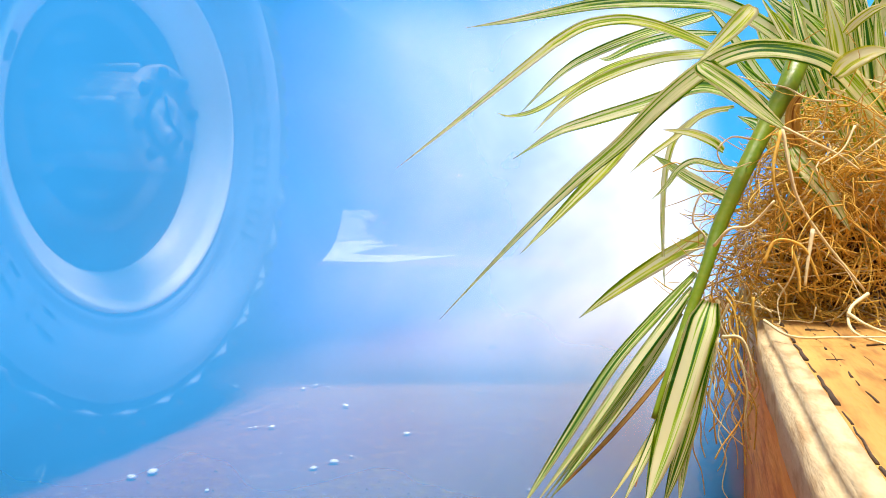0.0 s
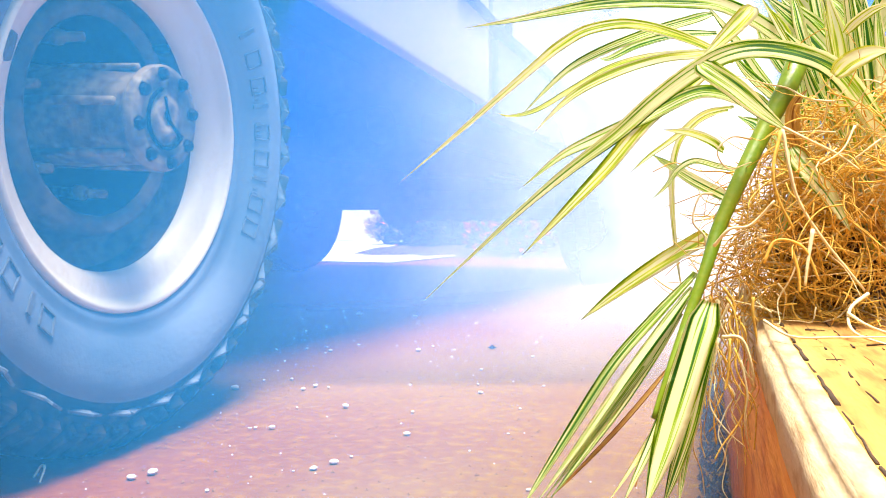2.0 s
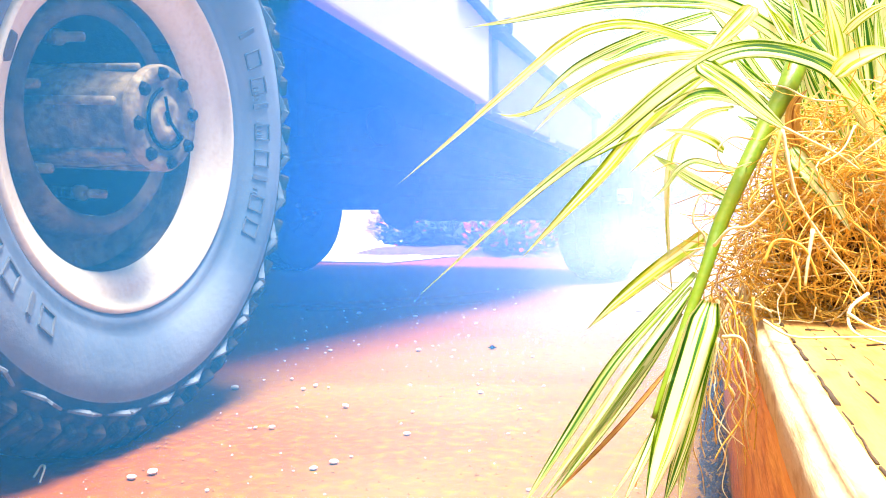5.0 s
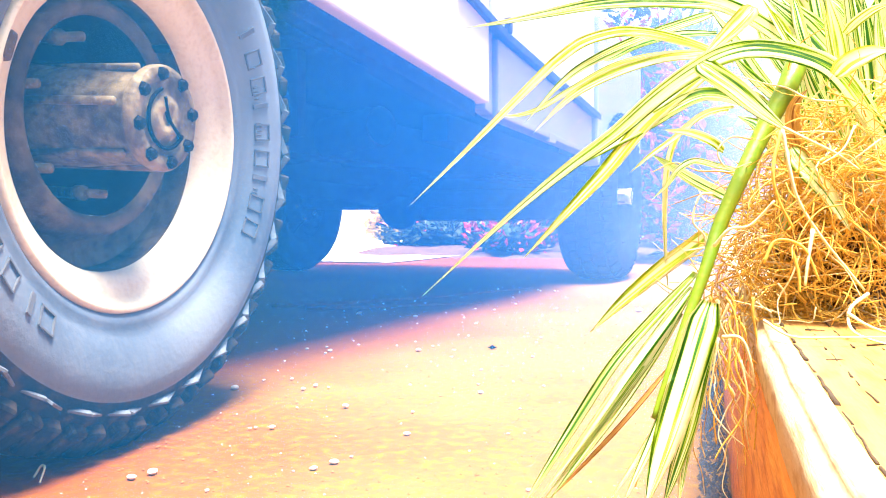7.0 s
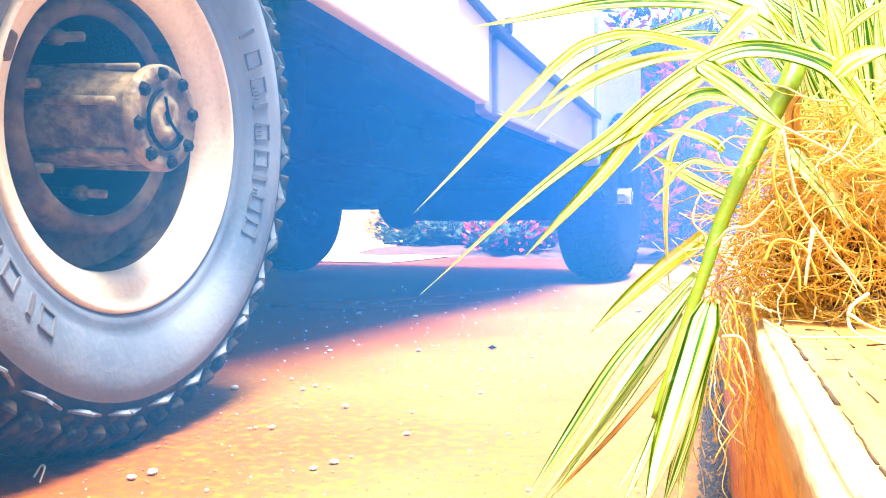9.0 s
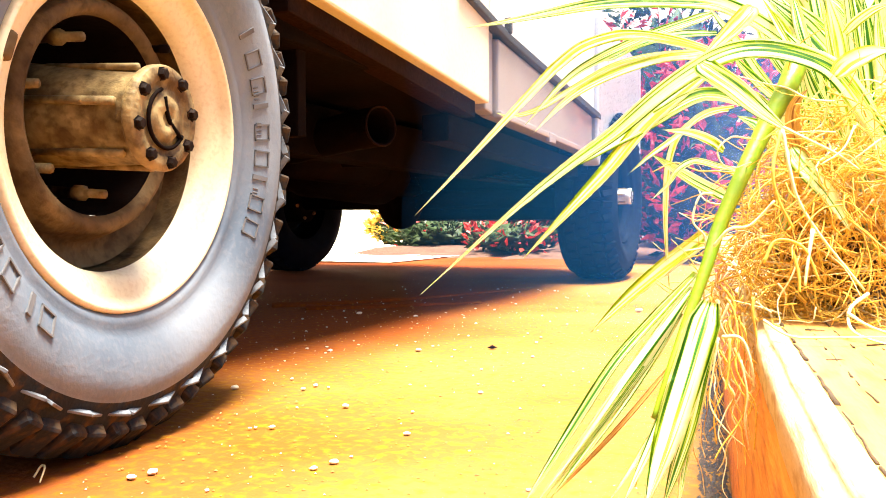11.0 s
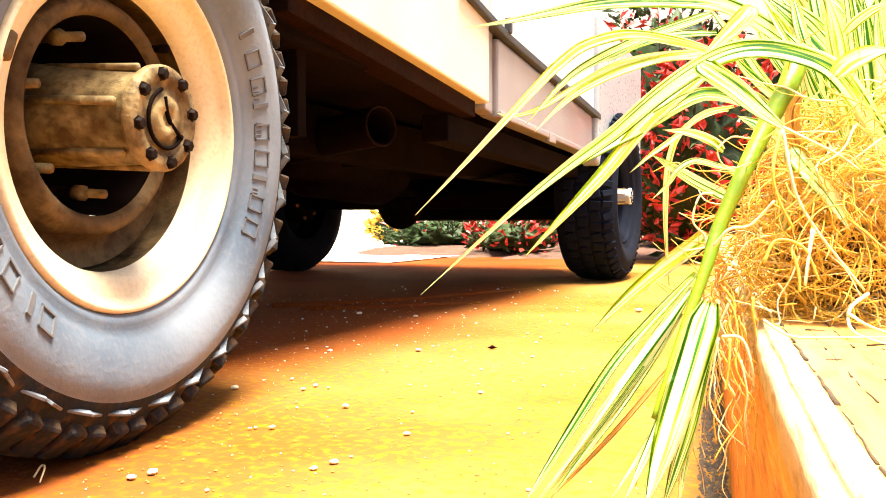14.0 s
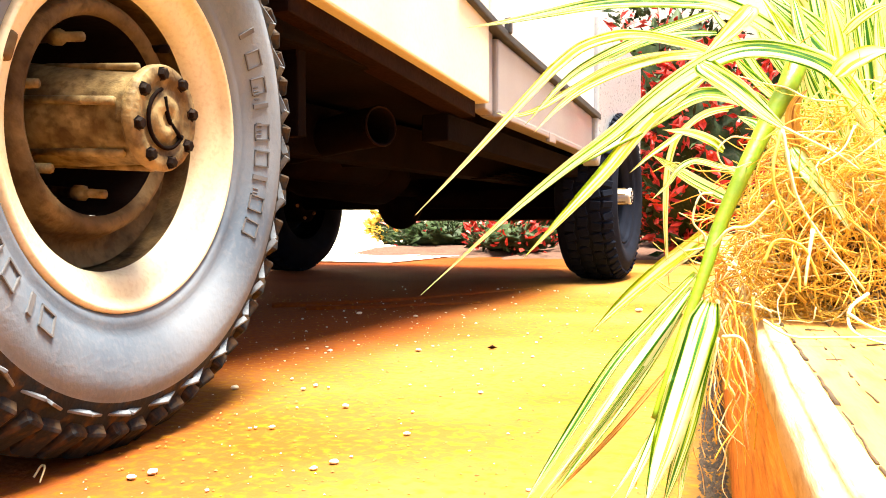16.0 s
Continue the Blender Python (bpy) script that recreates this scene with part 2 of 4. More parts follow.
def plate(points, x0, x1, bevel=0.004):
    """A sheet with the outline points (y, z), from x0 to x1."""
    bm = bmesh.new()
    f = bm.faces.new([bm.verts.new((x0, y, z)) for y, z in points])
    g = bmesh.ops.extrude_face_region(bm, geom=[f])
    for v in g["geom"]:
        if isinstance(v, bmesh.types.BMVert):
            v.co.x = x1
    bmesh.ops.recalc_face_normals(bm, faces=bm.faces)
    if bevel:
        bmesh.ops.bevel(bm, geom=bm.edges[:], offset=bevel, segments=2, affect="EDGES", profile=0.6)
    return bm


def spline(points, steps):
    """Points along a smooth line through the given ones."""
    p = [Vector(q) for q in points]
    p = [p[0] * 2 - p[1]] + p + [p[-1] * 2 - p[-2]]
    out = []
    for i in range(1, len(p) - 2):
        a, b, c, d = p[i - 1:i + 3]
        for k in range(steps):
            t = k / steps
            out.append(0.5 * (2 * b + (c - a) * t + (2 * a - 5 * b + 4 * c - d) * t * t + (3 * b - a - 3 * c + d) * t ** 3))
    out.append(p[-2].copy())
    return out


def tube_into(bm, points, radius, sides=6, taper=0.6):
    rings = []
    for i, q in enumerate(points):
        d = (points[min(i + 1, len(points) - 1)] - points[max(i - 1, 0)]).normalized()
        s = d.cross(Vector((0.3, 0.2, 0.93))).normalized()
        w = s.cross(d)
        r = radius * (1 - (1 - taper) * i / max(1, len(points) - 1))
        rings.append([bm.verts.new(q + (s * math.cos(2 * math.pi * k / sides) + w * math.sin(2 * math.pi * k / sides)) * r) for k in range(sides)])
    for a, b in zip(rings, rings[1:]):
        for k in range(sides):
            bm.faces.new((a[k], a[(k + 1) % sides], b[(k + 1) % sides], b[k]))
    bm.faces.new(rings[0][::-1]), bm.faces.new(rings[-1])


def tube(points, radius, sides=12, steps=6, taper=1.0):
    bm = bmesh.new()
    tube_into(bm, spline(points, steps), radius, sides, taper)
    bmesh.ops.recalc_face_normals(bm, faces=bm.faces)
    return bm


# ---- ground ----
def ground():
    bm = bmesh.new()
    n = 150
    xs = [-60, -25, -12, -7] + [-5 + 7 * i / n for i in range(n + 1)] + [4, 8, 20, 60]
    ys = [-40, -15, -6, -3] + [-1.5 + 7.5 * i / n for i in range(n + 1)] + [8, 12, 25, 60, 200]
    rows = []
    for y in ys:
        rows.append([bm.verts.new((x, y, 0.004 * noise.noise(Vector((x * 1.5, y * 1.5, 0))) + 0.0012 * noise.noise(Vector((x * 14, y * 14, 3))))) for x in xs])
    for a, b in zip(rows, rows[1:]):
        for i in range(len(xs) - 1):
            bm.faces.new((a[i], a[i + 1], b[i + 1], b[i]))
    g = part("ground", bm, concrete)
    return tagged(g, "rough ochre concrete driveway, dusty and pitted, shade under the truck tinted red", "ground", kind="structure")


ground()


# ---- wheels ----
def rubber_block(length, width, high):
    bm = box((-width / 2, -length / 2, -0.006), (width / 2, length / 2, high), min(0.003, width * 0.15), 1)
    return bm


def wheel_parts(w, near=True):
    """Tyre, tread, rim, hub and studs; the axle is the thing's x axis, the rim's lip at x = 0."""
    steps = 128 if near else 64
    # Far wheels take the near-black copy, which paints the shade they stand in.
    tyre = part("tyre", lathe([(-0.02, 0.205), (0.0, 0.222), (0.008, 0.228), (0.012, 0.236), (0.010, 0.242), (0.020, 0.252), (0.031, 0.275), (0.036, 0.300),
                               (0.0345, 0.318), (0.032, 0.322), (0.031, 0.326)], steps), tyre_rubber if near else shade_toned_rubber, w, "rubber tyre sidewall, dusty grey near, shade-painted far")
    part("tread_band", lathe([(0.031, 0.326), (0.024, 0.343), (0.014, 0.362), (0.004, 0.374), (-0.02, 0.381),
                              (-0.11, 0.384), (-0.20, 0.381), (-0.23, 0.365), (-0.25, 0.30), (-0.225, 0.24), (-0.205, 0.215)], steps), tread_rubber if near else shade_toned_rubber, tyre, "black worn tread, shoulder shade in its colour")
    # lugs of the tread: a shoulder row that wraps down the side, and two inner rows
    rnd = random.Random(5)
    count = 60 if near else 50
    meshes = {}
    for row, (off, rad, lean, size) in enumerate(((0.003, 0.3700, 40, (0.028, 0.050, 0.012)), (0.0275, 0.3390, 66, (0.036, 0.0036, 0.0034)),
                                                  (-0.045, 0.3825, 0, (0.040, 0.046, 0.0125)), (-0.105, 0.3825, 0, (0.040, 0.046, 0.0125)), (-0.165, 0.3825, 0, (0.040, 0.046, 0.0125)))):
        if not near and row == 1:
            continue
        for k in range(count):
            a = 360 * (k + (0.5 if row % 2 else 0)) / count + rnd.uniform(-0.6, 0.6)
            if row not in meshes:
                b = part("tread_block", rubber_block(*size), (pale_rubber if row == 1 else tread_rubber) if near else shade_toned_rubber, tyre, smooth=False)
                meshes[row] = b.data
            else:
                b = new("tread_block", meshes[row])
                b.parent = tyre
            turn = pose(0, 0, 0, a - 90)
            b.matrix_local = turn @ pose(off, 0, rad) @ pose(0, 0, 0, 0, lean, (34 if k % 2 else -22) if row == 1 else 14 if (k + row) % 2 else -8)
    part("rim", lathe([(0.0, 0.2235), (0.007, 0.222), (0.0095, 0.2185), (0.007, 0.214), (-0.002, 0.210), (-0.007, 0.203), (-0.010, 0.192), (-0.018, 0.181),
                       (-0.026, 0.176), (-0.034, 0.174)], steps), rim_paint if near else shade_toned_rubber, w, "cream painted steel rim with dust" if near else "muddy rim with shade painted into its colour")
    part("rim_well", lathe([(-0.034, 0.174), (-0.040, 0.1745), (-0.044, 0.178), (-0.075, 0.1785), (-0.100, 0.176), (-0.112, 0.170)], steps), dirty_shaded_rim if near else shade_toned_rubber, w,
         "brown dirty well of the rim, recess shade in its colour")
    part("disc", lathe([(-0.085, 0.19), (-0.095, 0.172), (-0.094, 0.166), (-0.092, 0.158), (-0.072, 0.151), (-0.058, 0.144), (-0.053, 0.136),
                        (-0.057, 0.127), (-0.064, 0.123)], steps), dirty_shaded_rim if near else shade_toned_rubber, w, "brown dirty wheel disc, recess shade in its colour")
    # Near-black drum paints the shade inside the disc's opening.
    part("drum", lathe([(-0.064, 0.123), (-0.075, 0.1215), (-0.21, 0.12), (-0.215, 0.07), (-0.215, 0.0)], 48), dark_shade_steel, w, "brake drum, shade of the opening painted in")
    # disc, drum, hub and studs are shifted up to fit the camera's view
    rise = 0.018 if near else 0.0
    for o in w.children:
        if near and o.name.split(".")[0] in ("disc", "drum"):
            o.location = (0.012, 0, rise)
    # Far hubs: white paints the lit spot; scaled down to fit the view.
    hub = part("hub", lathe([(-0.21, 0.070), (-0.10, 0.064), (-0.03, 0.0590), (0.026, 0.0565), (0.030, 0.0625), (0.034, 0.0645), (0.043, 0.0645), (0.046, 0.0625),
                             (0.047, 0.047), (0.044, 0.044), (0.044, 0.030), (0.048, 0.027), (0.049, 0.010), (0.046, 0.008), (0.046, 0.0)], 64), rusty_steel if near else white_paint, w,
               "rusty steel wheel hub with a bolted cap" if near else "hub painted white for its lit spot")
    hub.location.z = rise
    if not near:
        hub.scale = (0.9, 0.6, 0.6)
    # ribs along the hub
    for k in range(6):
        bm = box((-0.115, -0.005, 0.058), (0.02, 0.005, 0.0665), 0.002, 1)
        part("rib", bm, rusty_steel, hub).matrix_local = pose(0, 0, 0, 60 * k + 18)
    bolt_bm = lathe([(0.0, 0.0092), (0.002, 0.0092), (0.002, 0.0072), (0.007, 0.0070), (0.008, 0.0056), (0.008, 0.0)], 6)
    bolt = None
    for k in range(8):
        if bolt is None:
            bolt = part("bolt", bolt_bm, bolt_steel, hub, "dark hex bolt", smooth=False)
            b = bolt
        else:
            b = new("bolt", bolt.data)
            b.parent = hub
            b["label"] = "dark hex bolt"
        b.matrix_local = pose(0, 0, 0, 45 * k + 12) @ pose(0.045, 0, 0.0535)
    # crescent and bent grooves on the cap, drawn as dark raised strips
    part("cap_groove", tube([(0.0475, 0.036 * math.cos(radians(a)), 0.036 * math.sin(radians(a))) for a in range(110, 331, 20)], 0.0026, 6, 3), dark_shade_steel, hub, "dark strip laid on as the groove of the cap")
    part("cap_groove", tube([(0.0475, -0.006, 0.026), (0.0475, -0.002, 0.010), (0.0475, 0.006, -0.004), (0.0475, 0.022, -0.016), (0.0475, 0.03, -0.022)], 0.003, 6, 3), dark_shade_steel, hub)
    stud = None
    for k in range(6):
        if stud is None:
            stud = part("wheel_stud", lathe([(-0.222, 0.0), (-0.222, 0.010), (-0.105, 0.007), (-0.104, 0.0105), (-0.09, 0.0105), (-0.088, 0.0062), (-0.058, 0.006), (-0.056, 0.0)], 8), rusty_steel, w, "rusty wheel stud and nut")
            s = stud
        else:
            s = new("wheel_stud", stud.data)
            s.parent = w
            s["label"] = "rusty wheel stud and nut"
        s.matrix_local = pose(0, 0, rise) @ pose(0, 0, 0, 60 * k + 14) @ pose(0, 0, 0.098)
    return tyre


def rim_details(w):
    """A clip-on balance weight, the valve and a small hole's bolt on the rim."""
    part("balance_weight", box((-0.012, -0.016, -0.007), (0.012, 0.016, 0.007), 0.005, 2), dirty_shaded_rim, w, "grey balance weight").matrix_local = pose(0, 0, 0, 72) @ pose(-0.002, 0, 0.212)
    part("valve", lathe([(-0.07, 0.0055), (-0.035, 0.005), (-0.034, 0.006), (-0.022, 0.006), (-0.02, 0.0)], 10), dark_shade_steel, w, "black tyre valve").matrix_local = pose(0, 0, 0, -38) @ pose(0, 0, 0.155)


def sidewall_marks(tyre):
    """Moulded lettering on the sidewall, as plain raised bars."""
    def mark(width, hollow):
        bm = bmesh.new()
        high, line = 0.014, 0.0022
        sides = [(-width, -width + line, -high, high), (width - line, width, -high, high), (-width, width, -high, -high + line), (-width, width, high - line, high)] if hollow else [(-width, width, -high, high)]
        for y0, y1, z0, z1 in sides:
            q = bmesh.ops.create_cube(bm, size=1)
            for v in q["verts"]:
                v.co = Vector((v.co.x * 0.0022, y0 + (v.co.y + 0.5) * (y1 - y0), z0 + (v.co.z + 0.5) * (z1 - z0)))
        return bm
    plates = {}
    for start, stop in ((-26, 42), (-152, -122), (120, 170)):
        a, k = start, 0
        while a < stop:
            wide = k % 3 != 2
            if wide not in plates:
                b = part("raised_mark", mark(0.0125 if wide else 0.0035, wide), mark_rubber, tyre, smooth=False)
                plates[wide] = b.data
            else:
                b = new("raised_mark", plates[wide])
                b.parent = tyre
            b.matrix_local = pose(0, 0, 0, a - 90) @ pose(0.0292, 0, 0.269) @ pose(0, 0, 0, 0, 22, 0)
            a, k = a + (8.6 if wide else 6.4), k + 1
    small = box((-0.0007, -0.0012, -0.0045), (0.0007, 0.0012, 0.0045), 0.0005, 1)
    sb = None
    for a in [x * 1.3 + 4 for x in range(5)] + [x * 1.3 + 17 for x in range(4)] + [x * 1.3 - 14 for x in range(2)]:
        if sb is None:
            sb = part("raised_mark", small, mark_rubber, tyre)
            b = sb
        else:
            b = new("raised_mark", sb.data)
            b.parent = tyre
        b.matrix_local = pose(0, 0, 0, a - 90) @ pose(0.0265, 0, 0.264) @ pose(0, 0, 0, 0, 24, 0)


# ---- the parked off-road vehicle: everything below hangs on one Empty ----
truck = thing("off_road_truck", pose(-0.8, 0.75, 0), "cream and silver off-road truck with big dusty mud tyres", "truck")
TX, TY = 0.8, -0.75       # from the world to the truck's own space


def truck_part(name, bm, material, label="", smooth=False, parent=None):
    if parent is None:
        bmesh.ops.translate(bm, verts=bm.verts, vec=(TX, TY, 0))
    return part(name, bm, material, parent or truck, label, smooth)


def wheel_at(x, y, z, turn, lean, near, label):
    w = new("wheel")
    w.parent = truck
    w.matrix_local = pose(x + TX, y + TY, z, 0, lean, turn)
    w["label"] = label
    t = wheel_parts(w, near)
    if near:
        sidewall_marks(t)
        rim_details(w)
    return w


wheel_at(-0.751, 0.753, 0.392, 7.9, 2.97, True, "deep-dished cream steel wheel with a worn mud tyre")
wheel_at(-0.765, 3.84, 0.398, 0, 0, False, "wheel with a mud tyre, shade painted on")
wheel_at(-2.76, 3.84, 0.398, 180, 0, False, "wheel under the chassis, shade painted on")
wheel_at(-2.66, 0.753, 0.398, 180, 0, False, "wheel under the chassis, shade painted on")


def body():
    arch = [(0.753 + 0.54 * math.cos(radians(a)), 0.40 + 0.50 * math.sin(radians(a))) for a in range(36, 153, 9)]
    # rear side: cream, cut out for the wheel
    truck_part("side_panel", plate([(2.13, 0.613), (2.13, 1.75), (-0.45, 1.75), (-0.45, 0.70)] + arch[::-1], -0.86, -0.80, 0.006), cream_paint, "cream painted side panel over the wheel")
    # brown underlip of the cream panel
    truck_part("sill", plate([(1.20, 0.712), (2.10, 0.625), (2.10, 0.572), (1.20, 0.655)], -0.90, -0.83, 0.006), sill_brown, "very dark brown sill under the side panel")
    truck_part("hinge_post", plate([(2.14, 0.60), (2.14, 0.88), (2.20, 0.86), (2.20, 0.59)], -0.86, -0.815, 0.006), silver_paint, "pale grey hinge post")
    # door: silver below the trim, white above
    truck_part("door", plate([(2.205, 0.587), (2.205, 0.812), (3.36, 0.722), (3.36, 0.556)], -0.86, -0.80, 0.008), silver_paint, "dusty silver lower door")
    truck_part("trim", plate([(1.9, 0.868), (1.9, 0.888), (2.25, 0.836), (3.45, 0.742), (3.45, 0.716), (2.25, 0.812)], -0.83, -0.782, 0.004), black_plastic, "black rubbing strip")
    truck_part("upper_door", plate([(2.16, 0.848), (2.16, 1.25), (3.40, 1.20), (3.40, 0.750)], -0.86, -0.80, 0.008), white_paint, "white painted upper door")
    truck_part("lower_rail", plate([(2.0, 0.575), (2.0, 0.50), (3.40, 0.47), (3.40, 0.545)], -0.95, -0.87, 0.006), dark_shade_steel, "chassis rail under the door, underbody shade painted in")
    truck_part("window", plate([(2.25, 1.26), (2.4, 1.75), (3.3, 1.70), (3.36, 1.22)], -0.85, -0.83, 0.004), glass_dark, "side window")
    # Arch is lowered and the wing set out to fit the camera's view.
    arch2 = [(3.86 + 0.44 * math.cos(radians(a)), 0.40 + 0.34 * math.sin(radians(a))) for a in range(20, 161, 10)]
    truck_part("wing", plate([(4.42, 0.52), (4.42, 1.12), (3.405, 1.16), (3.405, 0.54)] + arch2[::-1], -0.86, -0.785, 0.012), wing_paint, "pale blue-grey front wing, set low and proud to fit the view")
    truck_part("latch", box((-0.795, 2.24, 0.832), (-0.775, 2.262, 0.878), 0.004), black_plastic, "black door latch")
    truck_part("clip", box((-0.805, 2.70, 0.556), (-0.79, 2.78, 0.590), 0.004), silver_paint, "folded clip on the door's lower edge")
    truck_part("door_lip", plate([(2.205, 0.583), (2.205, 0.604), (3.36, 0.574), (3.36, 0.553)], -0.82, -0.792, 0.005), silver_paint, "rolled lower lip of the door")
    truck_part("roof", box((-2.96, -0.4, 1.76), (-0.82, 3.2, 1.83), 0.02), cream_paint, "cream roof")
    truck_part("bonnet", box((-2.9, 3.2, 1.1), (-0.9, 4.6, 1.15), 0.02), white_paint)
    # Underbody parts are coloured near-black to paint the shade they lie in.
    truck_part("floor_pan", box((-2.9, -0.4, 0.62), (-0.87, 4.4, 0.68), 0.01), dark_shade_steel, "floor pan, underbody shade painted in")
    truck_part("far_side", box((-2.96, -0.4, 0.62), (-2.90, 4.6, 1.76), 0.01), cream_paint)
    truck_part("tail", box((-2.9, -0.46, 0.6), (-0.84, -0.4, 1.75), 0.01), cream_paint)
    truck_part("wheel_well", box((-1.5, 1.33, 0.45), (-0.9, 1.36, 0.66), 0.004), dark_shade_steel)
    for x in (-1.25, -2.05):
        truck_part("chassis_rail", box((x - 0.05, -0.3, 0.46), (x + 0.05, 4.5, 0.60), 0.008), dark_shade_steel, "rusty chassis rail, underbody shade painted in")
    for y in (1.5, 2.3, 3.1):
        truck_part("cross_member", tube([(-1.25, y, 0.50), (-2.05, y, 0.50)], 0.04, 12, 1), dark_shade_steel)
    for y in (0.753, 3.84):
        truck_part("axle", tube([(-0.95, y, 0.395), (-2.75, y, 0.395)], 0.05, 16, 1), dark_shade_steel, "axle housing, underbody shade painted in", True)
        bm = bmesh.new()
        bmesh.ops.create_uvsphere(bm, u_segments=24, v_segments=16, radius=0.17)
        for v in bm.verts:
            v.co = Vector((v.co.x * 0.66 - 1.95, v.co.y + y, v.co.z * 0.92 + 0.395))
        truck_part("differential", bm, dark_shade_steel, "differential housing, underbody shade painted in", True)
    truck_part("prop_shaft", tube([(-1.8, 0.9, 0.42), (-1.8, 3.7, 0.44)], 0.035, 12, 1), dark_shade_steel, "", True)
    # Black plate added to stand in for the darkness under the engine.
    truck_part("dark_screen", plate([(4.18, 0.64), (4.18, 0.292), (4.22, 0.284), (4.34, 0.42), (4.34, 0.64)], -2.22, -0.99, 0.006), dark_shade_steel, "black plate added for the darkness under the engine")
    truck_part("gearbox", lathe([(-0.34, 0.0), (-0.34, 0.10), (-0.30, 0.13), (0.22, 0.15), (0.30, 0.11), (0.34, 0.11), (0.34, 0.0)], 20), dark_shade_steel, "gearbox, underbody shade painted in", True).matrix_local = pose(-1.62 + 0.8, 2.75 - 0.75, 0.50, 0, 0, 90) @ Matrix.Translation((-TX, -TY, 0))
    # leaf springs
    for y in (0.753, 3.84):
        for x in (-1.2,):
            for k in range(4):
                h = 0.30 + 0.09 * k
                truck_part("spring_leaf", box((x - 0.035, y - h - 0.2, 0.455 + 0.012 * (3 - k)), (x + 0.035, y + h + 0.2, 0.464 + 0.012 * (3 - k)), 0.002, 1), dark_shade_steel)
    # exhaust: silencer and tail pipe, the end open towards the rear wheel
    truck_part("silencer", tube([(-1.42, 1.98, 0.50), (-1.5, 2.7, 0.50)], 0.085, 24, 2), dark_shade_steel, "exhaust silencer, underbody shade painted in", True)
    bm = bmesh.new()
    rings = []
    path = spline([(-0.985, 1.83, 0.527), (-1.09, 1.868, 0.523), (-1.22, 1.91, 0.512), (-1.42, 2.02, 0.50)], 5)
    for rad in (0.052, 0.046):
        for i, q in enumerate(path if rad > 0.05 else path[:8]):
            d = (path[min(i + 1, len(path) - 1)] - path[max(i - 1, 0)]).normalized()
            s = d.cross(Vector((0, 0, 1))).normalized()
            u = s.cross(d)
            rings.append((rad, [bm.verts.new(q + (s * math.cos(k * math.pi / 12) + u * math.sin(k * math.pi / 12)) * rad) for k in range(24)]))
    for (ra, a), (rb, b) in zip(rings, rings[1:]):
        if ra == rb:
            for k in range(24):
                bm.faces.new((a[k], a[(k + 1) % 24], b[(k + 1) % 24], b[k]))
    inner = [r for rad, r in rings if rad < 0.05][0]
    outer = rings[0][1]
    for k in range(24):
        bm.faces.new((outer[k], outer[(k + 1) % 24], inner[(k + 1) % 24], inner[k]))
    bmesh.ops.recalc_face_normals(bm, faces=bm.faces)
    truck_part("tail_pipe", bm, dark_shade_steel, "open tail pipe, underbody shade painted in", True)
    # a ring, browner than the pipe, added to paint the lit crescent of its mouth
    d = (path[1] - path[0]).normalized()
    side = d.cross(Vector((0, 0, 1))).normalized()
    over = side.cross(d)
    truck_part("pipe_lip", tube([path[0] + (side * math.cos(k * math.pi / 8) + over * math.sin(k * math.pi / 8)) * 0.0505 for k in range(17)], 0.003, 6, 2), sill_brown, "brown ring added for the lit edge of the tail pipe", True)


body()


# ---- planter ----
PLANTER = pose(0.0252, 0.0, 0.0, 0, 0, 5.6)      # its face runs away from the camera, slightly towards the truck


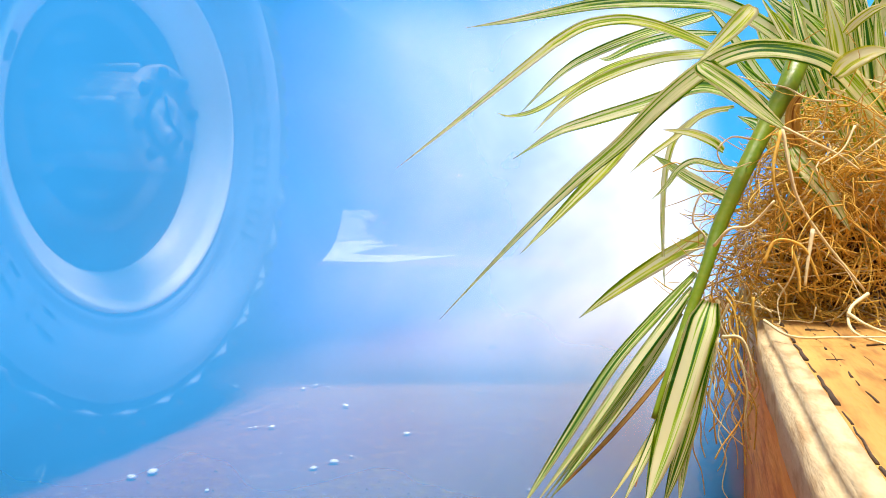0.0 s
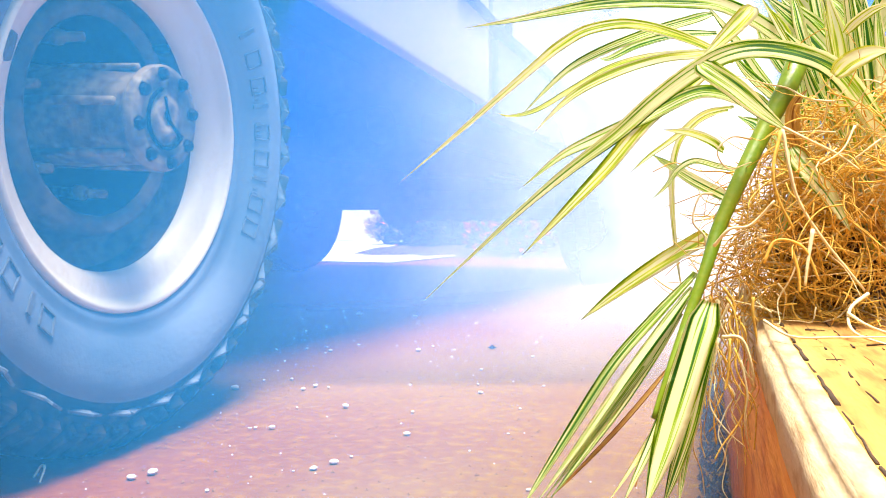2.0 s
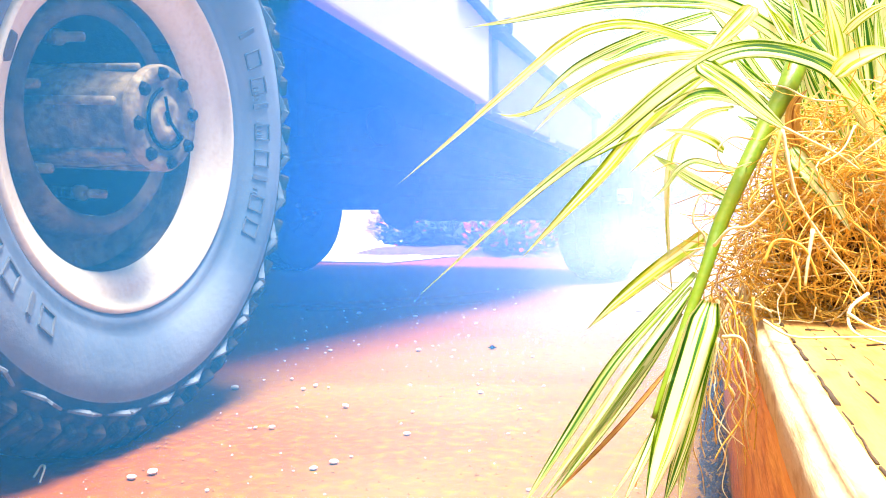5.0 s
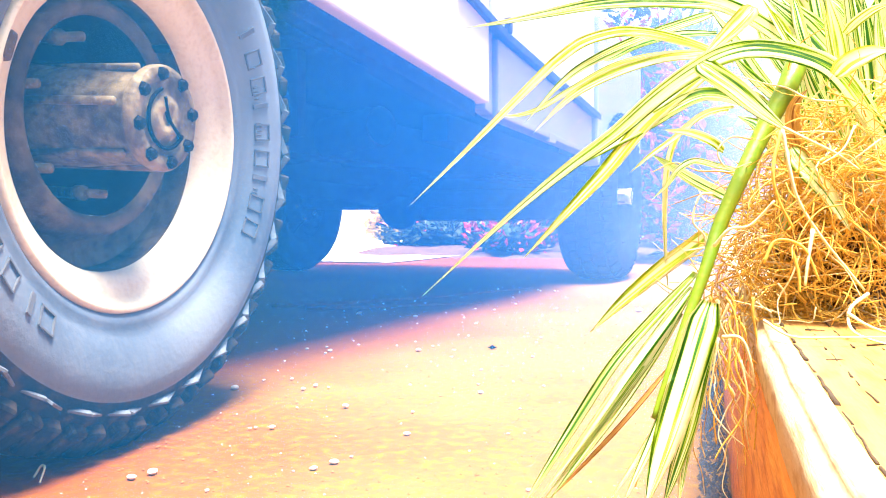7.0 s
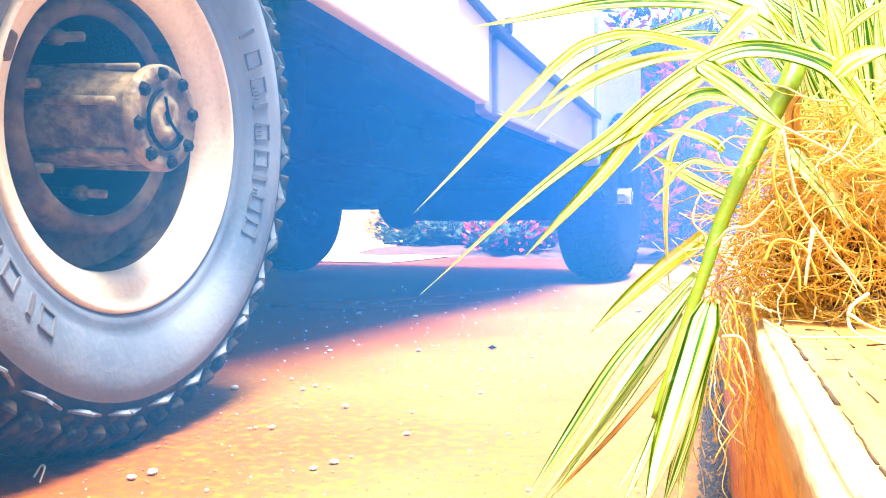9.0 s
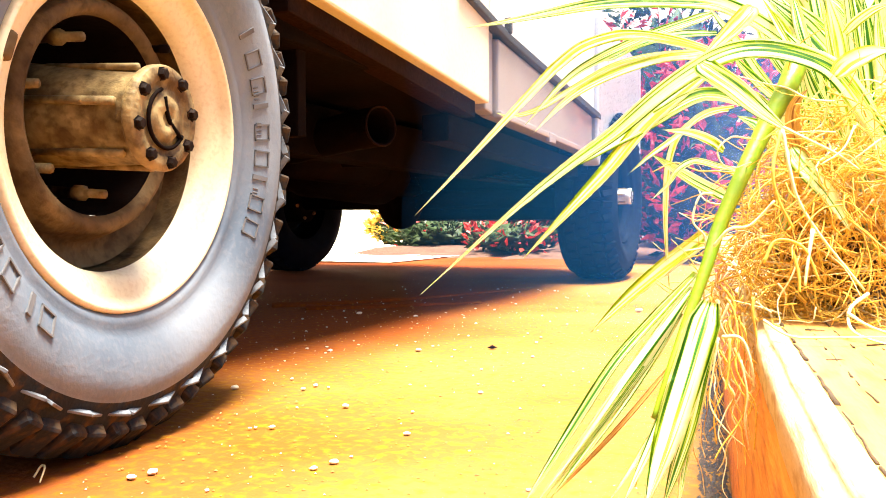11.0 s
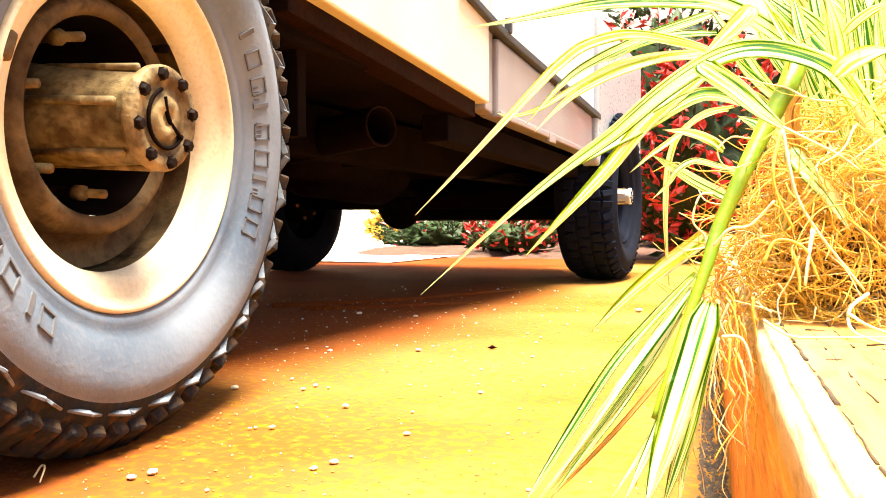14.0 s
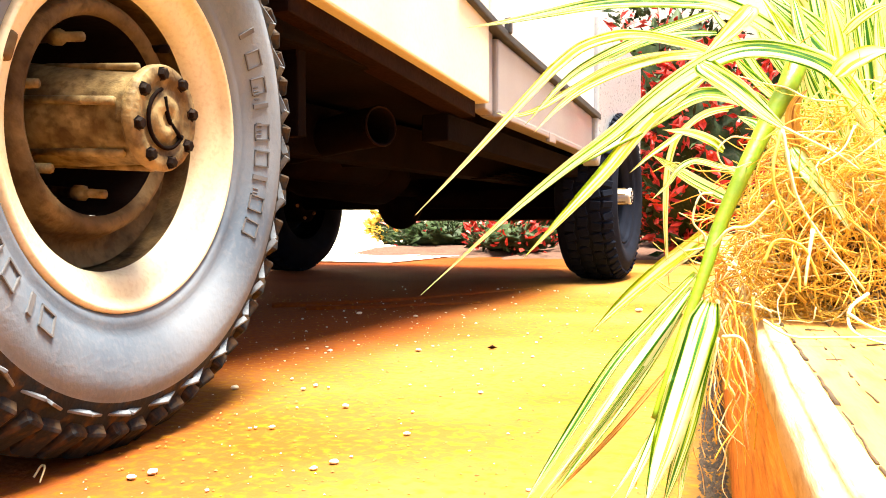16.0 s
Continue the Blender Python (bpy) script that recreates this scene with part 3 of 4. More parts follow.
def planter():
    p = thing("planter", PLANTER, "red-stained timber planter with a weathered top board", "planter")
    part("face_board", box((0.0, -0.6, 0.0), (0.035, 3.2, 0.208), 0.003), timber_red, p, "red-stained timber face board")
    bm = box((0.0076, -0.6, 0.209), (0.17, 3.2, 0.2315), 0.0, 1)
    bmesh.ops.subdivide_edges(bm, edges=[e for e in bm.edges if abs(e.verts[0].co.y - e.verts[1].co.y) > 1], cuts=160)
    for v in bm.verts:
        v.co.z += 0.0008 * noise.noise(Vector((v.co.x * 20, v.co.y * 12, 5)))
    part("top_board", bm, timber_top, p, "weathered brown timber top board with cracks", smooth=False)
    bm = box((-0.0024, -0.6, 0.2092), (0.0078, 3.2, 0.2318), 0.0)
    bmesh.ops.subdivide_edges(bm, edges=[e for e in bm.edges if abs(e.verts[0].co.y - e.verts[1].co.y) > 1], cuts=300)
    bmesh.ops.bevel(bm, geom=[e for e in bm.edges if all(v.co.x < 0 and v.co.z > 0.23 for v in e.verts)], offset=0.0035, segments=3, affect="EDGES")
    for v in bm.verts:
        if v.co.x < 0.003:
            v.co.x += 0.0009 * noise.noise(Vector((3.3, v.co.y * 23.3, v.co.z * 40)))
            v.co.z += 0.0007 * noise.noise(Vector((6.1, v.co.y * 31.7, v.co.x * 60)))
    part("worn_edge", bm, timber_edge, p, "pale worn edge of the board")
    rnd = random.Random(4)
    # sawn grooves that run along the board, broken by wear, and the split beside the pale edge
    for x in [0.0088 + 0.0105 * k for k in range(12)]:
        bm = bmesh.new()
        y = 0.10 + rnd.uniform(0, 0.02)
        while y < 0.9:
            ln = rnd.uniform(0.010, 0.05) if x < 0.009 else rnd.uniform(0.004, 0.022)
            pts = [Vector((x + 0.0011 * noise.noise(Vector((x * 90, (y + ln * i / 5) * 70, 3))), y + ln * i / 5, 0.2318)) for i in range(6)]
            tube_into(bm, pts, rnd.uniform(0.0001, 0.0005) * (2.2 if x < 0.009 else 1.0), 5, 0.5)
            y += ln + rnd.uniform(0.001, 0.008 if x < 0.009 else 0.03)
        part("groove", bm, peat, p, "dark broken groove in the board")
    for k in range(26):
        x, y, ln = rnd.uniform(0.012, 0.12), rnd.uniform(0.14, 0.5), rnd.uniform(0.004, 0.014)
        part("crack", tube([(x, y, 0.2318), (x + ln * 0.5, y + rnd.uniform(-0.003, 0.003), 0.2319), (x + ln, y + rnd.uniform(-0.004, 0.004), 0.2318)], rnd.uniform(0.0003, 0.0008), 5, 4, 0.3), peat, p, "dark crack")
    part("inner_board", box((0.5, -0.6, 0.0), (0.54, 3.2, 0.21), 0.003), timber_red, p)
    part("soil", box((0.036, -0.59, 0.0), (0.499, 3.19, 0.19), 0.0), peat, p, "dark soil", smooth=False)
    return p


planter()


# ---- the plant on the planter ----
plant = thing("spider_plant", pose(0.0, 0.44, 0.232), "variegated green and cream strap-leaved plant, uprooted, on the planter", "plant")
LEAVES = {}
CAMERA_SIDE = Vector((0.0, 0.0, 0.28))     # the leaves turn their faces to the camera's eye point


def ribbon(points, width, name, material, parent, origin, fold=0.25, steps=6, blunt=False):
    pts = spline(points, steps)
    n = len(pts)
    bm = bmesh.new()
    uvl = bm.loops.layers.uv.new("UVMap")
    toward = CAMERA_SIDE - origin
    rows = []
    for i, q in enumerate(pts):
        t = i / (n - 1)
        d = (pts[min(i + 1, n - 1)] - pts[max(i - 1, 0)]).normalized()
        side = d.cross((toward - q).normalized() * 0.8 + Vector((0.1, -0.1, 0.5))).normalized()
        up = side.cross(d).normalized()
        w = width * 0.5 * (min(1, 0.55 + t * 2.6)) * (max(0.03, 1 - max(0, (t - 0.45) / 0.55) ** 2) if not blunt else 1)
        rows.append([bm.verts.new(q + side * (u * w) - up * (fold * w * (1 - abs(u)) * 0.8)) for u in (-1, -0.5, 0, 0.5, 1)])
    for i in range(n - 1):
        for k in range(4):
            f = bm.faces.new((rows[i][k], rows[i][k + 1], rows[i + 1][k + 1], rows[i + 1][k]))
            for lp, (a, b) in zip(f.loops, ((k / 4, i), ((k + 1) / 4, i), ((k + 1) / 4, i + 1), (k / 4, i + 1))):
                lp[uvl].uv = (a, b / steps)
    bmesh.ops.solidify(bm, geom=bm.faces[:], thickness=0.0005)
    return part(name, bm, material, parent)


def leaf(key, material, width, *points):
    """A strap leaf; its origin lies at its foot."""
    base = Vector(points[0])
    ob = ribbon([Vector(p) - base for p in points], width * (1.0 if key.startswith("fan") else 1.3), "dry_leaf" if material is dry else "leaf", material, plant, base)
    ob.matrix_local = Matrix.Translation(base - Vector((0.0, 0.44, 0.232)))
    LEAVES[key] = (ob, base - Vector((0.0, 0.44, 0.232)))
    return ob


leaf("sweep_a", variegated, 0.0089, (0.0435, 0.4416, 0.3069), (0.0378, 0.4437, 0.3198), (0.0262, 0.4434, 0.3409), (0.0145, 0.4430, 0.3568), (-0.0004, 0.4407, 0.3648), (-0.0184, 0.4370, 0.3687), (-0.0338, 0.4343, 0.3672), (-0.0494, 0.4312, 0.3596), (-0.0681, 0.4265, 0.3460), (-0.0887, 0.4208, 0.3277), (-0.1129, 0.4134, 0.3094), (-0.1410, 0.4041, 0.2850), (-0.1846, 0.3873, 0.2426))
leaf("sweep_d", variegated, 0.0074, (0.0063, 0.4765, 0.3629), (-0.0036, 0.4748, 0.3748), (-0.0135, 0.4729, 0.3841), (-0.0266, 0.4696, 0.3935), (-0.0401, 0.4661, 0.4002), (-0.0533, 0.4625, 0.4023), (-0.0781, 0.4538, 0.4034), (-0.1033, 0.4447, 0.4021), (-0.1261, 0.4366, 0.3982), (-0.1497, 0.4282, 0.3937), (-0.1721, 0.4203, 0.3904))
leaf("sweep_b", cream, 0.0056, (-0.0356, 0.5022, 0.3753), (-0.0537, 0.4933, 0.3831), (-0.0718, 0.4844, 0.3881), (-0.0867, 0.4768, 0.3902), (-0.0995, 0.4700, 0.3893), (-0.1156, 0.4615, 0.3832), (-0.1278, 0.4546, 0.3728), (-0.1355, 0.4498, 0.3638), (-0.1554, 0.4390, 0.3399), (-0.1781, 0.4268, 0.3125), (-0.2011, 0.4145, 0.2855))
leaf("sweep_c", cream, 0.0068, (-0.0370, 0.4796, 0.3745), (-0.0594, 0.4646, 0.3549), (-0.0785, 0.4510, 0.3349), (-0.0958, 0.4380, 0.3104), (-0.1129, 0.4252, 0.2887), (-0.1344, 0.4103, 0.2623))
leaf("sweep_e", variegated, 0.0069, (-0.0276, 0.4773, 0.3469), (-0.0431, 0.4697, 0.3521), (-0.0561, 0.4629, 0.3494), (-0.0772, 0.4521, 0.3356), (-0.1016, 0.4398, 0.3212), (-0.1178, 0.4314, 0.3105), (-0.1357, 0.4218, 0.2919))
leaf("sweep_f", variegated, 0.0050, (-0.0485, 0.5086, 0.4061), (-0.0575, 0.5000, 0.4014), (-0.0831, 0.4839, 0.3904), (-0.1084, 0.4677, 0.3763), (-0.1247, 0.4556, 0.3627), (-0.1440, 0.4417, 0.3371))
leaf("sweep_g", cream, 0.0030, (-0.0561, 0.5154, 0.3862), (-0.0839, 0.4992, 0.3821), (-0.1051, 0.4859, 0.3746), (-0.1258, 0.4726, 0.3604), (-0.1432, 0.4607, 0.3481), (-0.1559, 0.4513, 0.3440), (-0.1630, 0.4446, 0.3455))
leaf("sweep_h", cream, 0.0049, (-0.0391, 0.5064, 0.3824), (-0.0568, 0.4957, 0.3798), (-0.0741, 0.4852, 0.3773), (-0.0944, 0.4732, 0.3702), (-0.1144, 0.4612, 0.3593), (-0.1270, 0.4524, 0.3478), (-0.1395, 0.4435, 0.3325))
leaf("sweep_i", variegated, 0.0042, (-0.0478, 0.5305, 0.3989), (-0.0700, 0.5179, 0.3976), (-0.0918, 0.5052, 0.3908), (-0.1071, 0.4953, 0.3819), (-0.1129, 0.4900, 0.3814))
leaf("short_g", cream, 0.0077, (-0.0230, 0.4593, 0.3958), (-0.0264, 0.4558, 0.3908), (-0.0348, 0.4498, 0.3806), (-0.0491, 0.4411, 0.3648))
leaf("short_f", variegated, 0.0087, (-0.0448, 0.4121, 0.3593), (-0.0408, 0.4091, 0.3552), (-0.0289, 0.4094, 0.3457), (-0.0169, 0.4096, 0.3341), (-0.0037, 0.4103, 0.3227))
leaf("short_k", variegated, 0.0076, (-0.0039, 0.4375, 0.3186), (0.0003, 0.4299, 0.3104), (0.0119, 0.4253, 0.2957), (0.0225, 0.4202, 0.2767))
leaf("short_a", cream, 0.0048, (-0.0369, 0.4557, 0.3195), (-0.0421, 0.4499, 0.3241), (-0.0520, 0.4420, 0.3282), (-0.0657, 0.4324, 0.3296))
leaf("short_d", variegated, 0.0056, (-0.0294, 0.4470, 0.2920), (-0.0389, 0.4430, 0.2968), (-0.0496, 0.4385, 0.3027), (-0.0608, 0.4338, 0.3101), (-0.0709, 0.4296, 0.3169))
leaf("short_e", cream, 0.0027, (-0.0322, 0.4587, 0.3432), (-0.0474, 0.4518, 0.3392), (-0.0605, 0.4455, 0.3271), (-0.0734, 0.4394, 0.3168), (-0.0830, 0.4348, 0.3077))
leaf("short_h", variegated, 0.0029, (-0.0271, 0.4377, 0.3074), (-0.0382, 0.4329, 0.3100), (-0.0486, 0.4284, 0.3126), (-0.0562, 0.4249, 0.3085), (-0.0619, 0.4220, 0.2999), (-0.0691, 0.4185, 0.2924))
leaf("short_c", cream, 0.0028, (-0.0358, 0.4680, 0.3427), (-0.0427, 0.4633, 0.3416), (-0.0521, 0.4574, 0.3368), (-0.0610, 0.4515, 0.3268), (-0.0651, 0.4475, 0.3101), (-0.0657, 0.4448, 0.2872), (-0.0646, 0.4429, 0.2646), (-0.0624, 0.4414, 0.2402))
leaf("short_b", cream, 0.0073, (-0.0446, 0.4506, 0.2753), (-0.0492, 0.4484, 0.2705), (-0.0643, 0.4412, 0.2583), (-0.0834, 0.4321, 0.2408), (-0.1012, 0.4235, 0.2220))
leaf("fan_a", variegated, 0.0052, (-0.0446, 0.4007, 0.2570), (-0.0610, 0.3850, 0.2372), (-0.0766, 0.3697, 0.2171), (-0.0910, 0.3546, 0.1914), (-0.1027, 0.3410, 0.1693), (-0.1084, 0.3303, 0.1579))
leaf("fan_b", variegated, 0.0049, (-0.0456, 0.3945, 0.2504), (-0.0586, 0.3784, 0.2302), (-0.0703, 0.3629, 0.2115), (-0.0860, 0.3454, 0.1853), (-0.1024, 0.3276, 0.1597))
leaf("fan_c", variegated, 0.0046, (-0.0504, 0.3919, 0.2383), (-0.0620, 0.3764, 0.2171), (-0.0718, 0.3618, 0.2000), (-0.0837, 0.3463, 0.1815), (-0.0973, 0.3299, 0.1609))
leaf("fan_i", variegated, 0.0036, (-0.0480, 0.3954, 0.2448), (-0.0601, 0.3799, 0.2214), (-0.0702, 0.3655, 0.2053), (-0.0821, 0.3502, 0.1870), (-0.1010, 0.3314, 0.1591))
leaf("fan_f", dry, 0.0023, (-0.0554, 0.3833, 0.2125), (-0.0638, 0.3722, 0.2007), (-0.0744, 0.3602, 0.1872), (-0.0864, 0.3475, 0.1733), (-0.0994, 0.3344, 0.1592))
leaf("fan_d", variegated, 0.0143, (-0.0365, 0.3874, 0.2447), (-0.0395, 0.3746, 0.2318), (-0.0452, 0.3602, 0.2085), (-0.0515, 0.3456, 0.1842), (-0.0564, 0.3317, 0.1639))
leaf("fan_j", variegated, 0.0055, (-0.0466, 0.3840, 0.2170), (-0.0517, 0.3677, 0.2014), (-0.0575, 0.3510, 0.1846), (-0.0659, 0.3329, 0.1633))
leaf("fan_e", variegated, 0.0076, (-0.0369, 0.3932, 0.2295), (-0.0388, 0.3834, 0.2176), (-0.0431, 0.3721, 0.1926), (-0.0481, 0.3607, 0.1731), (-0.0519, 0.3499, 0.1585))
leaf("fan_g", cream, 0.0025, (-0.0555, 0.3769, 0.1913), (-0.0602, 0.3673, 0.1839), (-0.0659, 0.3571, 0.1732), (-0.0745, 0.3454, 0.1592))
leaf("fan_h", variegated, 0.0044, (-0.0442, 0.3932, 0.1995), (-0.0447, 0.3815, 0.1860), (-0.0460, 0.3694, 0.1709), (-0.0463, 0.3578, 0.1579))
leaf("up_a", variegated, 0.0069, (0.0420, 0.4556, 0.2600), (0.0388, 0.4593, 0.2797), (0.0343, 0.4628, 0.3084), (0.0285, 0.4661, 0.3493), (0.0225, 0.4696, 0.3969), (0.0212, 0.4738, 0.4068))
leaf("up_b", cream, 0.0041, (0.0360, 0.4585, 0.2626), (0.0306, 0.4615, 0.2969), (0.0230, 0.4635, 0.3305), (0.0152, 0.4654, 0.3647), (0.0097, 0.4685, 0.4009))
leaf("up_c", cream, 0.0083, (0.0224, 0.4665, 0.3440), (0.0202, 0.4717, 0.3625), (0.0175, 0.4767, 0.3814), (0.0118, 0.4805, 0.4053))
leaf("up_d", variegated, 0.0077, (0.0318, 0.4639, 0.3085), (0.0347, 0.4719, 0.3440), (0.0331, 0.4777, 0.3713), (0.0295, 0.4828, 0.4023))
leaf("up_e", variegated, 0.0058, (0.0406, 0.4568, 0.3079), (0.0397, 0.4650, 0.3427), (0.0373, 0.4724, 0.3728), (0.0359, 0.4801, 0.4009))
leaf("up_f", cream, 0.0081, (0.0151, 0.4307, 0.3514), (0.0216, 0.4320, 0.3576), (0.0301, 0.4341, 0.3616), (0.0397, 0.4366, 0.3628))
leaf("up_g", cream, 0.0042, (0.0198, 0.4501, 0.3750), (0.0259, 0.4494, 0.3809), (0.0332, 0.4492, 0.3856), (0.0405, 0.4488, 0.3875))
leaf("up_h", variegated, 0.0095, (0.0184, 0.4929, 0.3663), (0.0063, 0.4955, 0.3833), (-0.0040, 0.4987, 0.3960), (-0.0199, 0.4995, 0.4116))
leaf("up_i", variegated, 0.0084, (0.0216, 0.5056, 0.3745), (0.0108, 0.5087, 0.3894), (0.0004, 0.5118, 0.4008), (-0.0134, 0.5135, 0.4151))
leaf("up_j", variegated, 0.0062, (0.0163, 0.4810, 0.3650), (0.0021, 0.4823, 0.3743), (-0.0109, 0.4843, 0.3838), (-0.0286, 0.4842, 0.3967))
leaf("up_k", cream, 0.0027, (-0.0021, 0.4676, 0.3700), (-0.0072, 0.4711, 0.3789), (-0.0142, 0.4740, 0.3929), (-0.0211, 0.4769, 0.4060))
leaf("up_l", variegated, 0.0049, (-0.0123, 0.5007, 0.3533), (-0.0230, 0.5002, 0.3681), (-0.0355, 0.4990, 0.3878), (-0.0512, 0.4965, 0.4091))
leaf("up_m", variegated, 0.0048, (-0.0071, 0.4973, 0.3467), (-0.0161, 0.4955, 0.3550), (-0.0281, 0.4924, 0.3672), (-0.0364, 0.4910, 0.3782))
leaf("up_n", variegated, 0.0057, (-0.0051, 0.5153, 0.3654), (-0.0130, 0.5159, 0.3777), (-0.0203, 0.5169, 0.3918), (-0.0259, 0.5186, 0.4078))
leaf("up_o", variegated, 0.0061, (0.0238, 0.4819, 0.3008), (0.0175, 0.4838, 0.3284), (0.0066, 0.4835, 0.3533), (0.0007, 0.4853, 0.3709))
leaf("up_p", variegated, 0.0040, (0.0378, 0.4547, 0.2854), (0.0258, 0.4539, 0.3095), (0.0182, 0.4549, 0.3270), (0.0102, 0.4556, 0.3438))
leaf("up_q", dry, 0.0056, (0.0040, 0.4405, 0.3051), (0.0003, 0.4392, 0.3144), (-0.0033, 0.4382, 0.3304), (-0.0021, 0.4391, 0.3403), (0.0034, 0.4418, 0.3474))
leaf("up_r", dry, 0.0044, (0.0416, 0.4393, 0.2676), (0.0332, 0.4415, 0.2820), (0.0242, 0.4436, 0.2962), (0.0208, 0.4479, 0.3051))
leaf("up_s", variegated, 0.0034, (-0.0104, 0.4327, 0.2684), (-0.0072, 0.4345, 0.2797), (-0.0040, 0.4364, 0.2924), (-0.0024, 0.4375, 0.3023))
leaf("up_t", dry, 0.0025, (0.0034, 0.4272, 0.2523), (0.0058, 0.4304, 0.2604), (0.0070, 0.4332, 0.2714), (0.0048, 0.4344, 0.2797))
leaf("up_u", variegated, 0.0067, (0.0320, 0.4729, 0.2559), (0.0292, 0.4782, 0.2856), (0.0257, 0.4836, 0.3250), (0.0265, 0.4912, 0.3715), (0.0286, 0.4990, 0.4066))
leaf("up_v", variegated, 0.0051, (0.0094, 0.4886, 0.3570), (0.0005, 0.4931, 0.3864), (-0.0026, 0.4995, 0.4008), (-0.0057, 0.5059, 0.4139))
leaf("up_w", variegated, 0.0045, (0.0414, 0.5141, 0.3682), (0.0239, 0.5148, 0.3984), (0.0152, 0.5187, 0.4099), (0.0063, 0.5223, 0.4167))


def crown():
    """The many smaller leaves that fill the crown."""
    rnd = random.Random(33)
    for k in range(46):
        foot = Vector((rnd.uniform(0.0, 0.075), rnd.uniform(0.475, 0.56), rnd.uniform(0.27, 0.345)))
        aim = Vector((rnd.uniform(-0.45, 0.5), rnd.uniform(-0.15, 0.35), rnd.uniform(0.6, 1.2))).normalized()
        ln = rnd.uniform(0.09, 0.17)
        sag = Vector((aim.x * 0.5, aim.y * 0.5, -rnd.uniform(0.1, 0.7)))
        leaf("crown_%d" % k, rnd.choice((variegated, variegated, cream)), rnd.uniform(0.005, 0.011), foot, foot + aim * ln * 0.4, foot + aim * ln * 0.75 + sag * ln * 0.12,
             foot + aim * ln + sag * ln * 0.4)


crown()


def stem():
    bm = tube([(-0.0007, 0.4626, 0.3669), (-0.0065, 0.4484, 0.3490), (-0.0158, 0.4380, 0.3288), (-0.0260, 0.4216, 0.3034), (-0.0352, 0.4089, 0.2784), (-0.0401, 0.3972, 0.2584),
               (-0.0468, 0.3846, 0.2353), (-0.0523, 0.3705, 0.2149), (-0.0576, 0.3597, 0.1944)], 0.0058, 14, 6, 0.2)
    bmesh.ops.translate(bm, verts=bm.verts, vec=(0, -0.44, -0.232))
    part("stem", bm, stem_green, plant, "thick green hanging stem")


stem()


def roots():
    rnd = random.Random(21)
    # the dark core of the root ball, resting on the board
    bm = bmesh.new()
    bmesh.ops.create_icosphere(bm, subdivisions=4, radius=1)
    for v in bm.verts:
        s = 1 + 0.35 * noise.noise(v.co * 2.2) + 0.15 * noise.noise(v.co * 6)
        v.co = Vector((v.co.x * 0.040 * s + 0.026, v.co.y * 0.045 * s + 0.075, max(-0.001, v.co.z * 0.043 * s + 0.036)))
    part("root_ball", bm, peat, plant, "dark earthy root ball")
    for name, material, count, lo, hi, label in (("dry_root_tangle", straw, 1700, 0.0002, 0.00055, "tangled brown dry roots"), ("pale_root_tangle", pale_straw, 260, 0.00025, 0.0007, "pale curled dry leaves and roots")):
        bm = bmesh.new()
        for k in range(count):
            c = Vector((rnd.uniform(-0.036, 0.045), rnd.uniform(-0.02, 0.06), rnd.uniform(0.0, 0.080)))
            if k % 3 == 0:
                c = Vector((rnd.uniform(-0.022, 0.05), rnd.uniform(-0.012, 0.05), rnd.uniform(0.06, 0.115)))
            c.x += 0.01 * (c.z - 0.04) / 0.04
            c.z = max(0.002, c.z)
            d = Vector((rnd.uniform(-1, 1), rnd.uniform(-0.5, 0.5), rnd.uniform(-0.9, 0.5))).normalized()
            q, pts = c.copy(), []
            ln = rnd.uniform(0.006, 0.015)
            for j in range(rnd.randint(3, 5)):
                if q.z < 0.0015 and q.x > -0.021:
                    q.z = 0.0015
                pts.append(q.copy())
                d = (d + Vector((rnd.uniform(-0.8, 0.8), rnd.uniform(-0.6, 0.6), rnd.uniform(-0.9, 0.7)))).normalized()
                q = q + d * ln
            if len(pts) > 2:
                tube_into(bm, spline(pts, 3), rnd.uniform(lo, hi), 4, 0.5)
        ob = part(name, bm, material, plant, label)
        ob["kind"] = "stuff"
    # roots that hang over the face of the board
    for k in range(46):
        x, z = rnd.uniform(-0.046, -0.018), rnd.uniform(0.0, 0.02)
        y = rnd.uniform(-0.035, 0.01)
        pts = [Vector((x, y, z))]
        n = rnd.choice((4, 5, 6, 7, 8, 10))
        for j in range(n):
            pts.append(pts[-1] + Vector((rnd.uniform(-0.005, 0.006), rnd.uniform(-0.004, 0.002), -rnd.uniform(0.005, 0.012))))
        part("hanging_root", tube(pts, rnd.uniform(0.0004, 0.0009), 5, 4, 0.4), pale_straw if k % 2 else straw, plant)


roots()


def strand(material, radius, *points):
    """One long curled straw or root that can be told apart."""
    part("dry_strand", tube([Vector(p) - Vector((0.0, 0.44, 0.232)) for p in points], radius, 6, 6, 0.6), material, plant)


strand(pale_straw, 0.00068, (-0.013, 0.37, 0.239), (-0.002, 0.353, 0.235), (0.015, 0.357, 0.235), (0.037, 0.367, 0.235))
strand(pale_straw, 0.00088, (0.029, 0.406, 0.249), (0.021, 0.391, 0.243), (0.022, 0.375, 0.235), (0.038, 0.371, 0.23))
strand(pale_straw, 0.00082, (0.02, 0.385, 0.242), (0.027, 0.377, 0.238), (0.038, 0.376, 0.234))
strand(straw, 0.00095, (-0.008, 0.409, 0.324), (-0.011, 0.401, 0.306), (-0.009, 0.402, 0.293), (-0.002, 0.404, 0.278))
strand(pale_straw, 0.00088, (-0.007, 0.403, 0.324), (-0.004, 0.399, 0.306), (-0, 0.4, 0.291), (0.01, 0.404, 0.274), (0.028, 0.411, 0.25))
